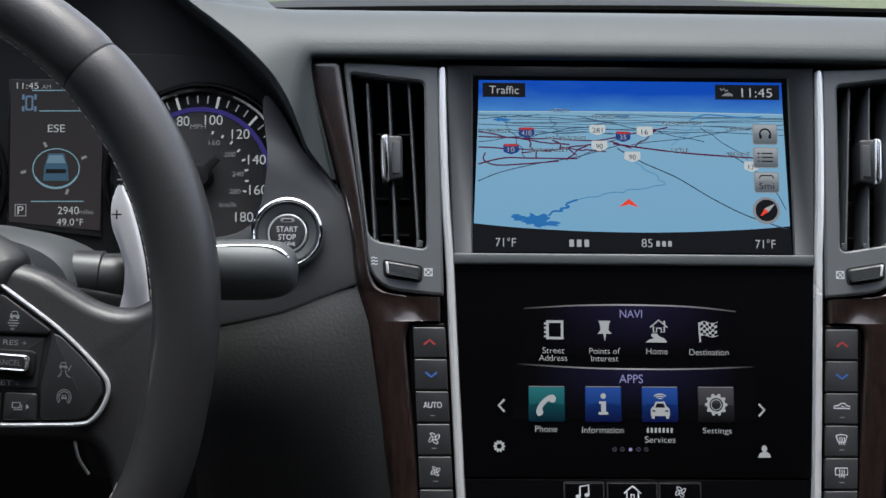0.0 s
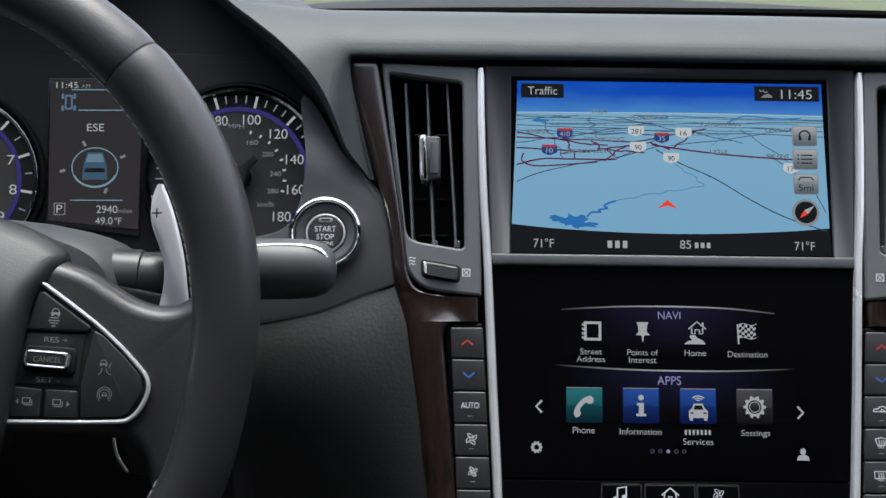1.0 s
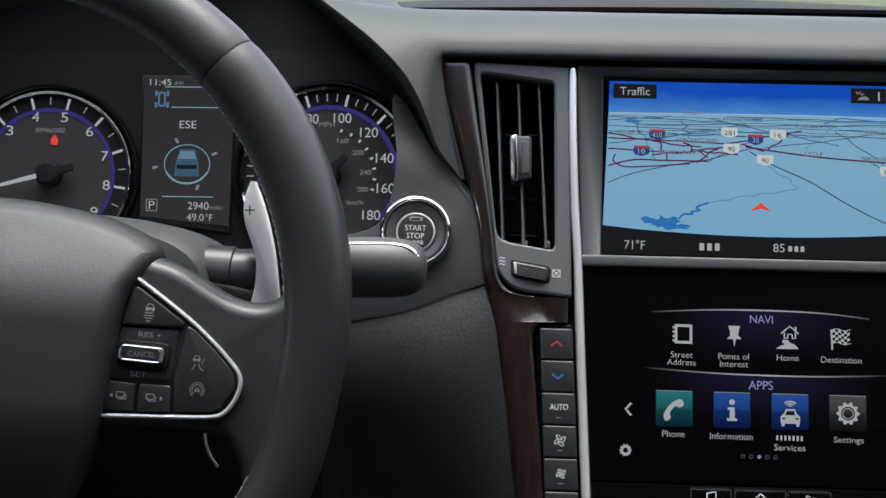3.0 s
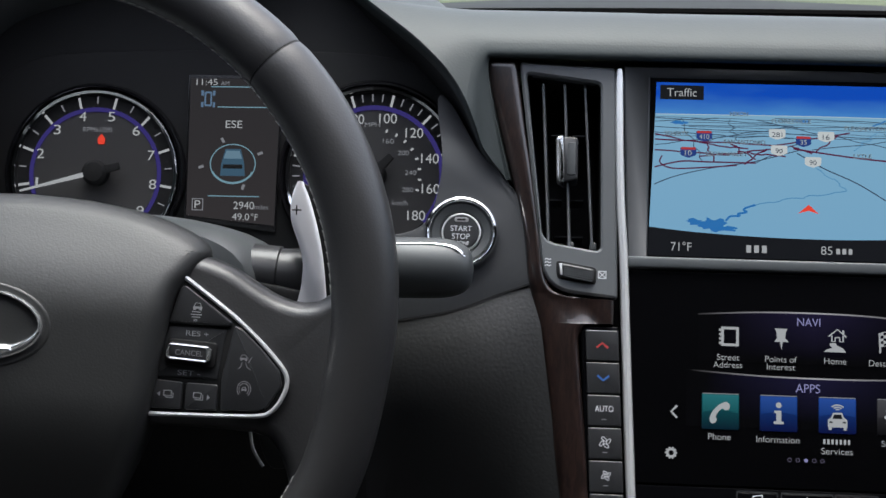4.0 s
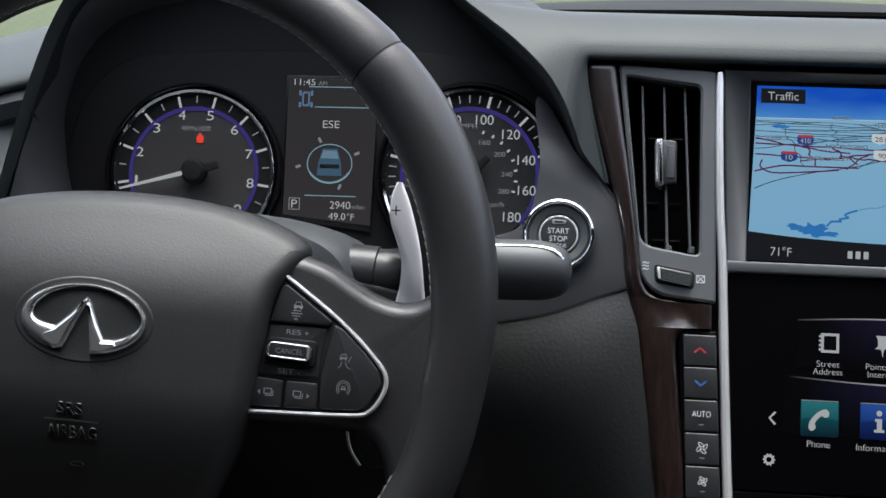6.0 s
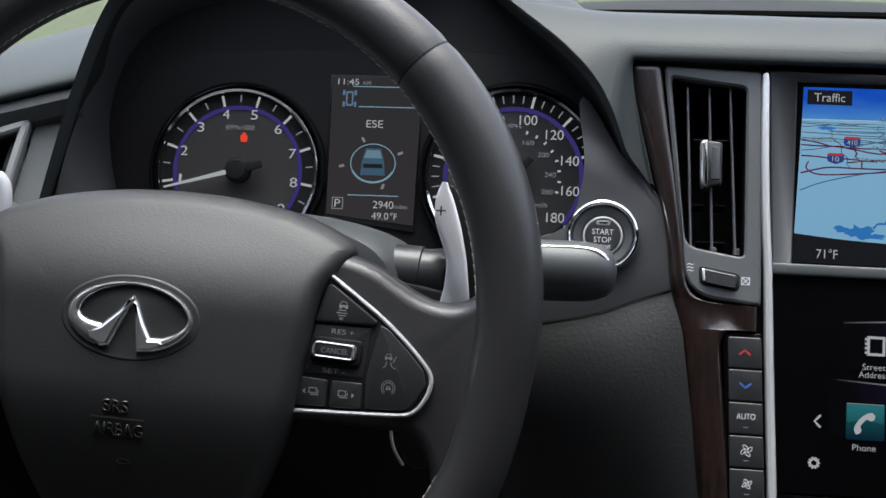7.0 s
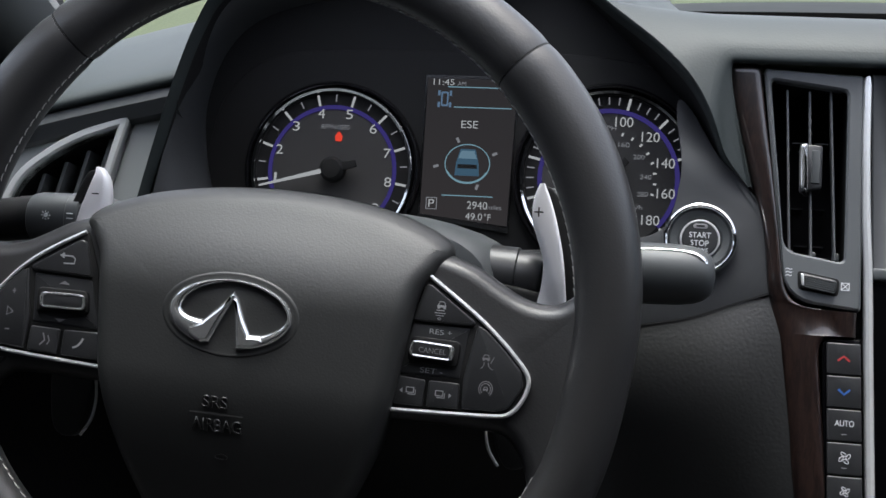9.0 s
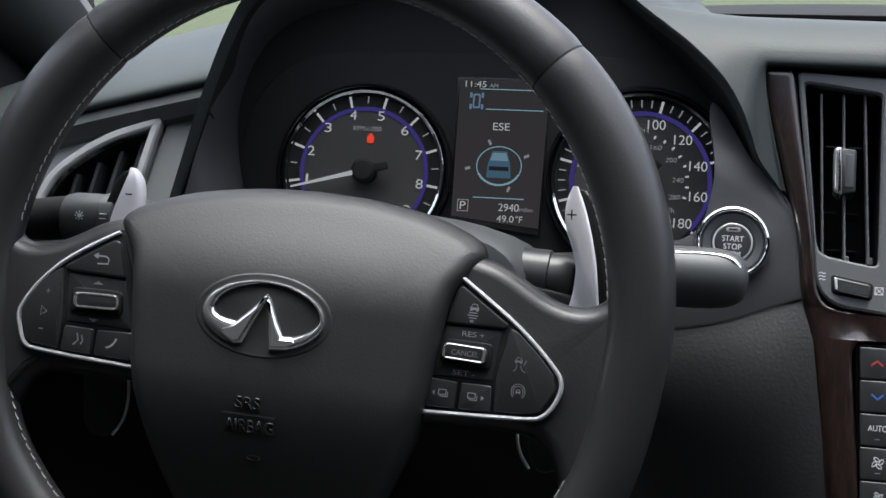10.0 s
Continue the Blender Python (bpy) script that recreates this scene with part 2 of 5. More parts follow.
tagged(part("ceiling", ceiling(), LINER, None, smooth=False), "dark fabric headliner behind the windscreen's upper edge", "ceiling", kind="structure")
plate("floor", [(-0.74, 1.0, 0.28), (0.74, 1.0, 0.28), (0.74, -1.5, 0.28), (-0.74, -1.5, 0.28)], TRIMDARK, "black carpet on the cabin floor", "floor")
for side, word in ((-1, "left"), (1, "right")):
    plate("wall_" + word, [(side * 0.76, 1.3, 0.2), (side * 0.76, 0.0, 0.2), (side * 0.74, 0.0, 1.08), (side * 0.74, 1.0, 0.95)], TRIMDARK, "black door trim below the side window", "wall", thick=-0.06 * side)
    # The next two are unseen panels added over window openings to cut side light.
    plate("wall_light_block_" + word, [(side * 0.74, 0.36, 1.03), (side * 0.74, -0.2, 1.03), (side * 0.68, -0.2, 1.37), (side * 0.68, 0.22, 1.37)], TRIMDARK, "unseen black panel over part of the side window, added to cut light", "wall", thick=-0.05 * side)
    plate("wall_rear_block_" + word, [(side * 0.74, -0.2, 1.06), (side * 0.74, -1.5, 1.06), (side * 0.68, -1.5, 1.37), (side * 0.68, -0.2, 1.37)], TRIMDARK, "unseen black panel over the rear side window, added to cut light", "wall", thick=-0.05 * side)
    plate("wall_rear_" + word, [(side * 0.76, 0.0, 0.2), (side * 0.76, -1.5, 0.2), (side * 0.74, -1.5, 1.06), (side * 0.74, 0.0, 1.06)], TRIMDARK, "black trimmed side behind the front door", "wall", thick=-0.06 * side)
# Unseen and closed where a rear window would be, to limit light from behind.
plate("wall_back", [(-0.74, -1.55, 0.2), (0.74, -1.55, 0.2), (0.74, -1.55, 1.38), (-0.74, -1.55, 1.38)], TRIMDARK, "unseen black cabin back, closed to keep light from behind out", "wall", thick=0.05)

# ---- dashboard ----
dashboard = thing("dashboard", STACK, "dark grey soft-touch dashboard with a padded brow", "dashboard")


# visor over the dials: an arch that rolls outwards and back to the windscreen
ARCH = [(-159, -64), (-166, -54), (-177, -40), (-183, -26), (-189.5, -12), (-200, 3.5), (-215, 18.5), (-229, 30), (-243, 41), (-259, 54.5), (-284, 71), (-330, 81), (-385, 81), (-430, 72), (-459, 55), (-474, 41), (-482, 24), (-488, 4), (-493.5, -20), (-498, -45), (-501.5, -66), (-505.5, -90), (-511, -115)]


def ease(x):
    x = min(1.0, max(0.0, x))
    return x * x * (3 - 2 * x)


def lip_height(v):
    """How far the right side of the lip stands off the stack's plane."""
    return 15 * ease((v + 64) / 50) - 29 * ease((v - 4) / 60)


def arch_rings(steps):
    """Rings that follow the arch: pushed outwards by d and to the height z above the lip's own height."""
    line = curve(ARCH, 5)
    rings = []
    for d, z in steps:
        ring = []
        for i, p in enumerate(line):
            a, b = Vector(line[max(i - 1, 0)]), Vector(line[min(i + 1, len(line) - 1)])
            t = (b - a).normalized()
            out = Vector((t.y, -t.x))
            right = p[0] > -300
            k = min(1.0, max(0.10, (p[1] + 68) / 62)) if right else 0.16 + 0.16 * ease((p[1] - 10) / 70)
            lip = lip_height(p[1]) if right else 20 - 8 * ease((-300 - p[0]) / 100) - 12 * ease((10 - p[1]) / 110)
            dd = d * (k if d > 0 else 1)
            x = p[0] + lip * (-150 - p[0]) / 800 * (1 if d < 30 or not right else 0.5)
            ring.append((x + out.x * dd, p[1] - 0.28 * lip + out.y * dd, lip + z - (6 * ease((d - 14) / 8) if right and p[1] < 48 else 0)))
        rings.append(ring)
    return rings


visor = thing("instrument_visor", STACK, "dark grey padded visor arching over the dials", "visor")
part("visor_shell", loft(arch_rings([(-0.3, -15), (0.0, -7), (0.4, -2.6), (1.1, -0.7), (2.0, 0), (4.0, -1.6), (8.0, -7), (13, -14), (18, -20), (24, -34), (31, -50), (38, -66), (46, -86), (54, -112), (60, -150), (62, -220), (62, -320)]), False), PAD, visor, "grey leather visor skin")
part("visor_tunnel", loft(arch_rings([(-0.25, -14.6), (-0.4, -30), (-1.5, -54), (-3, -80), (-4, -130)]), False), BLACK, visor, "matt black inner wall")

# the brow's section: height up the stack's plane and distance proud of it, from the underside over the crest to the windscreen
BROW = [(15.0, -30), (13.0, -8), (11.0, 2.0), (9.8, 5.6), (9.8, 8.2), (11.4, 9.6), (15.0, 9.4), (20.8, 7.4), (28.0, 2.4), (35.8, -5.4), (43.0, -15.5), (49.8, -31), (66.2, -79), (86.2, -157), (107.6, -246), (122.5, -306), (107, -345)]



def lip_line():
    """The right flank of the visor's lip, as height and place across, from the bottom up."""
    ring = arch_rings([(2.2, -0.1)])[0]
    return [(y, x, z) for x, y, z in ring if x > -262]


LIP = lip_line()


def lip_at(v):
    for (v0, x0, z0), (v1, x1, z1) in zip(LIP, LIP[1:]):
        if v0 <= v <= v1:
            k = (v - v0) / max(1e-6, v1 - v0)
            return x0 + (x1 - x0) * k, z0 + (z1 - z0) * k
    return LIP[-1][1:] if v > LIP[-1][0] else LIP[0][1:]


def brow(i0, i1):
    """Rows i0 to i1 of the padded brow; its left end turns down and becomes the visor's flank."""
    steps = [4, 9, 15, 22, 30, 40, 52, 66, 80] + [90 + 30 * i for i in range(28)]
    rows = []
    bx, bz = lip_at(-57)
    for i, (v, w) in enumerate(curve(BROW, 4)):
        if w < -34 and v > 40:
            row = [(-240 + 66 * i / 14, v, w) for i in range(15)]
        else:
            if i >= 16:
                f = max(0.0, v - 9.8) / 41.0
                lv = -57 + 107 * min(1, f) ** 0.6
                x, z = lip_at(lv)
                end, mid = Vector((x, lv, z)), Vector((-181 - 22.5 * f, v, w))
            else:
                g = min(1.0, math.hypot(v - 9.8, w - 8.2) / 16)
                end = Vector((bx + 1.5 + 4 * g, -57 - 3 * g, bz - 26 * g * g + 1))
                mid = Vector((-180 + g, v + g, w))
            far = Vector((-174, v, w))
            row = []
            for j in range(15):
                t = j / 14
                row.append(tuple((1 - t) ** 2 * end + 2 * t * (1 - t) * mid + t * t * far))
        for d in steps:
            x = -174 + d
            row.append((x, v - 0.00002 * max(0, x) ** 2, w - 0.00006 * x * x * (d > 80)))
        rows.append(row)
    return loft(rows[i0:i1 + 1], False)


part("upper_pad", brow(26, 64), PAD, dashboard, "padded grey leather dashboard top")
part("front_roll", brow(0, 26), PAD, dashboard, "rolled leather edge over the screens")

# bezel round the dials, carrying the start button
bezel = thing("cluster_surround", STACK, "dark grey plastic surround beside the dials", "trim panel")
BEZEL = [(-147, -112), (-150, -98), (-153, -80), (-157, -66), (-164, -56), (-172.5, -47.5), (-180, -39), (-186.3, -27), (-193, -14), (-198.5, -6.5), (-202, -4), (-204, -7), (-203, -18), (-200.5, -32), (-199, -45), (-199.6, -58), (-203.5, -76), (-213, -86), (-235, -91), (-262, -96), (-290, -110), (-290, -150), (-219, -135), (-189, -128.5), (-165, -119)]


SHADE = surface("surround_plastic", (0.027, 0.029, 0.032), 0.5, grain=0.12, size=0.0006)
surround = slab(curve(BEZEL, 3, True), -14, -1.0, 0.3)
for vert in surround.verts:
    # the upper end sinks back under the visor
    vert.co.z -= 20 * MM * ease((vert.co.y / MM + 52) / 46)
part("panel", surround, SHADE, bezel)


def left_wing():
    """The grey wall that funnels from the visor's lip to the recess of the dials."""
    outer = curve([(-509, -115), (-504, -92), (-499.5, -75), (-496, -52), (-489.5, -24), (-483.5, 3), (-476.5, 24), (-468, 40), (-448, 55), (-415, 64)], 4)
    inner = curve([(-462, -115), (-467, -92), (-473, -72), (-480.5, -46), (-484, -20), (-479, 6), (-468, 26), (-451, 39), (-426, 47), (-396, 52)], 4)
    rows = []
    for (ax, ay), (bx, by) in zip(outer, inner):
        row = [(ax - 1.5, ay, -22), (ax - 0.3, ay, -10.6)]
        row += [(ax + (bx - ax) * f, ay + (by - ay) * f, -9.6 - 32 * f ** 1.5) for f in (0.03, 0.18, 0.36, 0.54, 0.72, 0.86, 0.95)]
        row += [(bx, by, -43.5), (bx - 1.2, by + 0.4, -48), (bx - 4, by + 1.5, -80)]
        rows.append(row)
    return loft(rows, False, False, False)


part("left_panel", left_wing(), SHADE, bezel)

# leather panel under the column
knee = thing("knee_panel", STACK, "black grained leather panel below the steering column", "trim panel")


SEAM = [(x, y + 0.1, i / 28) for i, (x, y) in enumerate(curve([(-146, -112.4), (-165, -119.6), (-189, -129.1), (-219, -135.7), (-260, -144), (-340, -155), (-430, -160), (-560, -165)], 4))]


def seam_drop(s):
    """How far the seam falls back towards the far end of the panel."""
    return 70 * max(0.0, (s - 0.5) / 0.5) ** 2


def knee_body():
    top = curve([(-146, -112.4), (-165, -119.6), (-189, -129.1), (-219, -135.7), (-260, -144), (-340, -155), (-430, -160), (-560, -165)], 4)
    rings = []
    for k in range(15):
        f = k / 14
        ring = []
        for i, p in enumerate(top):
            s = i / (len(top) - 1)
            right = p[0] + (146 - 118) * f * (1 - s) ** 2
            q = seam_drop(s)
            bulge = 3.5 * math.sin(math.pi * min(1, 1.5 * f)) * ease(3.5 * s)
            ring.append((right, p[1] - 190 * f, -1.5 + 3.5 * math.sin(min(1, f * 5) * math.pi / 2) + bulge - q - 2 * q * min(1.0, 3 * f) - 60 * (s * 2) ** 2 * f * (0.55 + 0.45 * f) * (1 if s < 0.5 else 0.6) - 10 * f * f - 45 * max(0.0, f - 0.25) * ease(3.5 * s)))
        rings.append(ring)
    rings[0] = [(x, y, z - 0.8) for x, y, z in rings[0]]
    first = [(x, y + 0.2, z - 8) for x, y, z in rings[0]]
    return loft([first] + rings, False)


part("panel", knee_body(), KNEE, knee)
part("seam_strip", loft([[(x, y + k, z) for x, y, z in ((px, py, 0.2 - seam_drop(s)) for px, py, s in SEAM)] for k in (-0.5, 0.5)], False), BLACK, knee, "thin dark seam along the top")

# carcass behind everything
carcass = thing("dashboard_carcass", STACK, "black inner carcass behind the dashboard trim", "dashboard")
part("back_panel", slab([(-760, -420), (760, -420), (760, 6), (-760, 6)], -190, -160), BLACK, carcass)
part("vent_backing", slab([(-184, 16), (184, 16), (150, -130), (-150, -130)], -76, -66), BLACK, carcass)
part("tunnel", slab([(-118, -420), (118, -420), (128, -110), (-128, -110)], -155, -12), BLACK, carcass)


# ---- centre stack ----
def wood(side):
    """Lacquered trim: a rolled outer flank, a broad crown and a rounded inner edge, wrapping round the vent's foot."""
    t = thing("wood_trim", STACK, "dark brown lacquered wood trim beside the air vent", "trim panel", "wood trims beside the screens")
    outer = curve([(-181, 11.4), (-177.4, 0), (-171.2, -20), (-162.3, -50), (-154.0, -80), (-150.6, -108), (-147.4, -122), (-142.6, -142), (-138, -172), (-134, -202), (-130, -228), (-124, -275)], 5)
    vent = [(-159.6, 11.4), (-158.4, -1), (-154.6, -26), (-150.2, -52), (-146.6, -76), (-143.6, -98), (-142.4, -106), (-140.2, -112.4), (-136.4, -117), (-130, -119.6), (-121, -120.8), (-104.4, -121.4)]
    foot = [(-104.4, -134.2), (-117.0, -134.6), (-120.4, -136.6), (-122.2, -140.6), (-122.3, -148), (-120, -172), (-117, -202), (-115, -228), (-108, -275)]
    inner = curve(vent, 5) + curve(foot, 5)

    def across(v):
        for p, q in zip(outer, outer[1:]):
            if q[1] <= v <= p[1]:
                return p[0] + (q[0] - p[0]) * (p[1] - v) / max(1e-6, p[1] - q[1])
        return outer[-1][0]

    flank = ((0.0, -64), (0.0, -2.6), (0.4, -0.4), (1.4, 1.2), (3.0, 2.4), (5.4, 3.3), (8.4, 3.8))
    crown = ((4.6, 4.2), (2.4, 4.1), (0.9, 3.4), (0.0, 1.8), (0.0, -64))
    rings = []
    for x, v in inner:
        a = across(v)
        k = min(1.0, (x - a) / 15.0)
        drop = 4 * (1 - math.sqrt(max(0.0, 1 - max(0.0, 1 - (11.4 - v) / 4.0) ** 2)))
        line = [(a + k * d, z) for d, z in flank] + [(a + k * 8.4 + (x - a - k * 13.0) * f, 3.8 + 0.4 * f) for f in (0.33, 0.67)] + [(x - k * d, z) for d, z in crown]
        rings.append([(side * c, v, z - (drop if z > -60 else 0)) for c, z in line])
    part("veneer", loft(rings, True, True, True), WOOD, t, sharp=50)
    return t


def air_vent(side, label):
    t = thing("air_vent", STACK, label, "air vent", "vents beside the screens")
    f = lambda pts: flip(pts, side)
    outer = rounded([(-158.4, 9.2), (-105.8, 6.4), (-102.6, -120.4), (-141.5, -116.4)], [3, 2, 2, 16], 5)
    inner = rounded([(-154.4, 2.6), (-113.8, -2.4), (-111.8, -95.5), (-143.0, -90.5)], [3, 3, 4, 7], 5)
    part("frame", band(f(outer), f(inner), -4, 3.2, 1.2), VENTGREY, t, "grey plastic frame")
    part("duct", loft([[(*p, -1) for p in f(ccw(inner))], [(0.94 * p[0] - 7.5 * side, p[1] * 0.97, -60) for p in f(ccw(inner))]], True, False, True), BLACK, t, "black duct")
    for i, (a, b) in enumerate(((-145.2, -139.8), (-133.4, -128.6), (-122.3, -116.4))):
        p, q = Vector((a * side, -1.6)), Vector((b * side, -93.0))
        bm = bmesh.new()
        rings = []
        for k in range(13):
            c = p.lerp(q, k / 12)
            rings.append([(c.x - 0.75, c.y, -3.4), (c.x - 0.3, c.y, -2.6), (c.x + 0.4, c.y, -2.6), (c.x + 0.75, c.y, -3.4), (c.x + 0.6 + 1.2 * side, c.y, -24), (c.x - 0.6 + 1.2 * side, c.y, -24)])
        part("slat", loft(rings, True, True, True, bm), VENTGREY, t)
        part("pivot", slab(box_outline(q.x + 0.6 * side, q.y + 1.5, 3.6, 4.4, 1.0), -9, -3.2, 0.6), PLASTIC, t)
    for y in (-25.6, -62.5, -83):
        for x in (-136.5, -124.5):
            if y == -83 and x == -136.5:
                x = -133
            part("rear_vane", slab(box_outline(x * side, y, 7, 0.9), -40, -22), KEY, t)
    knob = part("knob", slab(f(rounded([(-134.0, -32), (-125.4, -32.4), (-125.0, -56), (-133.6, -57.6)], 1.6)), -14, 1.4, 1.2), KEY, t, "black directional knob")
    part("chrome_cap", slab(f(rounded([(-137.4, -32.4), (-133.2, -31.6), (-132.2, -58.2), (-136.4, -57.0)], [2.6, 1, 1, 2.6])), -8, 4.2, 1.9), BRIGHT, knob, "chrome cap")
    part("grip", slab(f(box_outline(-128.6, -44.4, 4.4, 18, 0.6)), 1.0, 1.9, 0.3), PLASTIC, knob)
    well = rounded([(-135.6, -100.8), (-113.8, -104.4), (-114.2, -113.6), (-134.8, -110.8)], 2.4)
    part("thumbwheel_well", slab(f(well), 2.0, 3.5, 0.2), BLACK, t)
    wheel = part("thumbwheel", slab(f(rounded([(-134.4, -102.0), (-115.2, -105.2), (-115.5, -112.2), (-133.6, -109.8)], 2.0)), 3, 5.4, 1.4), KEY, t, "ribbed black thumbwheel")
    for i in range(6):
        y = -103.6 - i * 1.1
        part("rib", slab(f(rounded([(-131.4, y), (-116.4, y - 2.5), (-116.4, y - 3.05), (-131.4, y - 0.55)], 0.2)), 5.2, 5.9), GREY, wheel)
    part("chrome_mark", slab(f(rounded([(-134.0, -102.6), (-132.4, -102.9), (-131.8, -109.2), (-133.2, -109.0)], 0.5)), 5.0, 6.0, 0.3), SATIN, wheel)
    for i in range(3):
        y = -100.6 - i * 1.7
        part("airflow_mark", ribbon(curve(f([(-141.6, y), (-140.4, y + 0.6), (-139.2, y), (-138.2, y + 0.5)]), 4), 0.5, 3.45), PRINT, t)
    part("shut_mark", band(f(box_outline(-110.9, -108.0, 4.4, 4.2)), f(box_outline(-110.9, -108.0, 3.5, 3.3)), 3.3, 3.45), PRINT, t)
    part("shut_mark", ribbon(f([(-112.8, -106.2), (-109.0, -109.8)]), 0.45, 3.46), PRINT, t)
    part("shut_mark", ribbon(f([(-109.0, -106.2), (-112.8, -109.8)]), 0.45, 3.47), PRINT, t)
    return t


def chrome_strip(side):
    t = thing("trim_strip", STACK, "long satin silver trim strip beside the screens", "trim strip", "silver strips beside the screens")
    line = [(-103.9, 5.4), (-103.2, -30), (-101.6, -70), (-99.4, -103), (-96.8, -160), (-93.4, -226), (-90, -290)]
    rings = []
    for x, y in curve(line, 5):
        w = 2.1 + 0.25 * min(1, (6 - y) / 200)
        if y > 4.8:
            w = 1.5
        rings.append([(side * (x - w), y, -6), (side * (x - w), y, 3.0), (side * (x - w * 0.7), y, 4.8), (side * x, y, 5.6), (side * (x + w * 0.7), y, 5.2), (side * (x + w), y, 3.4), (side * (x + w), y, -6)])
    part("strip", loft(rings, True, True, True), SATIN, t)
    return t


for side in (-1, 1):
    wood(-side)
    air_vent(-side, "tall dark air vent with three upright slats and chrome knob")
    chrome_strip(-side)


# ---- climate keys ----
def fan_icon(x, y, r, parent, z, material=None):
    for k in range(4):
        a = radians(90 * k + 20)
        c = Vector((x + 0.54 * r * math.cos(a), y + 0.54 * r * math.sin(a)))
        u = a + radians(35)
        turn = [2 * math.pi * i / 12 for i in range(12)]
        pts = [(c.x + r * (0.46 * math.cos(b) * math.cos(u) - 0.23 * math.sin(b) * math.sin(u)), c.y + r * (0.46 * math.cos(b) * math.sin(u) + 0.23 * math.sin(b) * math.cos(u))) for b in turn]
        part("icon_line", ribbon(pts + pts[:1], 0.36, z), material or PRINT, parent)


def climate_panel(side):
    t = thing("climate_panel", STACK, "dark column of climate buttons set into the wood", "button panel", "button columns beside the touchscreen")
    f = lambda pts: flip(pts, side)
    house = rounded([(-121.6, -135.6), (-101.8, -135.2), (-95.6, -275), (-113, -275)], [6, 1, 1, 1], 6)
    part("housing", slab(f(house), -6, 2.4, 0.8), GLOSS, t)
    for i in range(6):
        top, bot = -137.6 - 17.05 * i, -137.6 - 17.05 * (i + 1) + 0.7
        l0, l1 = -119.0 + (top + 137.6) * -0.047, -119.0 + (bot + 137.6) * -0.047
        r0, r1 = -101.9 + (top + 137.6) * -0.052, -101.9 + (bot + 137.6) * -0.052
        key = part("button", slab(f(rounded([(l0, top), (r0, top), (r1, bot), (l1, bot)], 0.7, 2)), 1, 4.0, 0.7), KEY, t)
        cx, cy = side * (l0 + r0 + l1 + r1) / 4, (top + bot) / 2
        z = 4.15
        if i < 2:
            d = 1 if i == 0 else -1
            part("arrow", ribbon([(cx - 3.0, cy - 1.2 * d), (cx, cy + 1.3 * d), (cx + 3.0, cy - 1.2 * d)], 1.1, z), REDKEY if i == 0 else BLUEKEY, key)
        elif i == 2 and side > 0:
            lettering("AUTO", cx, cy + 1.0, 9.6, z, PRINT, key, 3.1)
        elif side > 0:
            fan_icon(cx, cy + 0.6, 3.4 if i == 3 else 2.8, key, z)
        elif i == 2:
            car = [(-4.2, -0.6), (-4.0, 0.6), (-1.8, 0.9), (-0.6, 2.0), (1.6, 2.0), (2.6, 0.8), (4.2, 0.4), (4.2, -0.7)]
            part("icon_line", ribbon([(cx + a, cy + 0.8 + b) for a, b in car + car[:1]], 0.5, z), PRINT, key)
            part("icon_line", ribbon([(cx + 1.6, cy + 0.6), (cx, cy + 1.6), (cx, cy - 0.2)], 0.5, z), PRINT, key)
        else:
            sh = [(-3.0, 2.2), (0, 3.0), (3.0, 2.2), (1.8, -1.2), (-1.8, -1.2)] if i == 3 else [(-3.2, 2.4), (3.2, 2.4), (3.2, -1.2), (-3.2, -1.2)]
            part("icon_line", ribbon([(cx + a, cy + 0.6 + b) for a, b in sh + sh[:1]], 0.5, z), PRINT, key)
            for k in (-1.2, 0, 1.2):
                part("icon_line", ribbon(curve([(cx + k, cy + 2.2), (cx + k + 0.4, cy + 0.6), (cx + k - 0.3, cy - 0.8), (cx + k + 0.2, cy - 2.0)], 3), 0.4, z), PRINT, key)
        if i > 1:
            part("indicator", slab(box_outline(cx, cy - 4.6, 2.6, 0.5), 3.9, 4.1), FAINT, key)
    return t


climate_panel(1)
climate_panel(-1)

# ---- upper screen ----
nav = thing("navigation_screen", STACK, "wide colour navigation screen lit with a blue map", "screen")
part("bezel", band([(-101.6, 8), (101.6, 8), (97.4, -103.4), (-97.4, -103.4)], [(-87, 2.5), (87, 2.5), (87, -97.6), (-87, -97.6)], -8, 2.4, 0.8, zi=0.6), surface("screen_bezel", (0.036, 0.039, 0.042), 0.42, grain=0.12, size=0.0005), nav, "dark grey plastic bezel")
part("ledge", slab([(-98.0, -97.2), (98.0, -97.2), (97.6, -103.6), (-97.6, -103.6)], -4, 4.0, 1.6), GREY, nav, "grey lower ledge")
part("hood_recess", slab([(-101, 9), (101, 9), (101, 22), (-101, 22)], -30, -12), BLACK, nav)
part("glass", slab([(-87.5, 3), (87.5, 3), (87.5, -98), (-87.5, -98)], -4, -0.3), GLOSS, nav, "black glass")


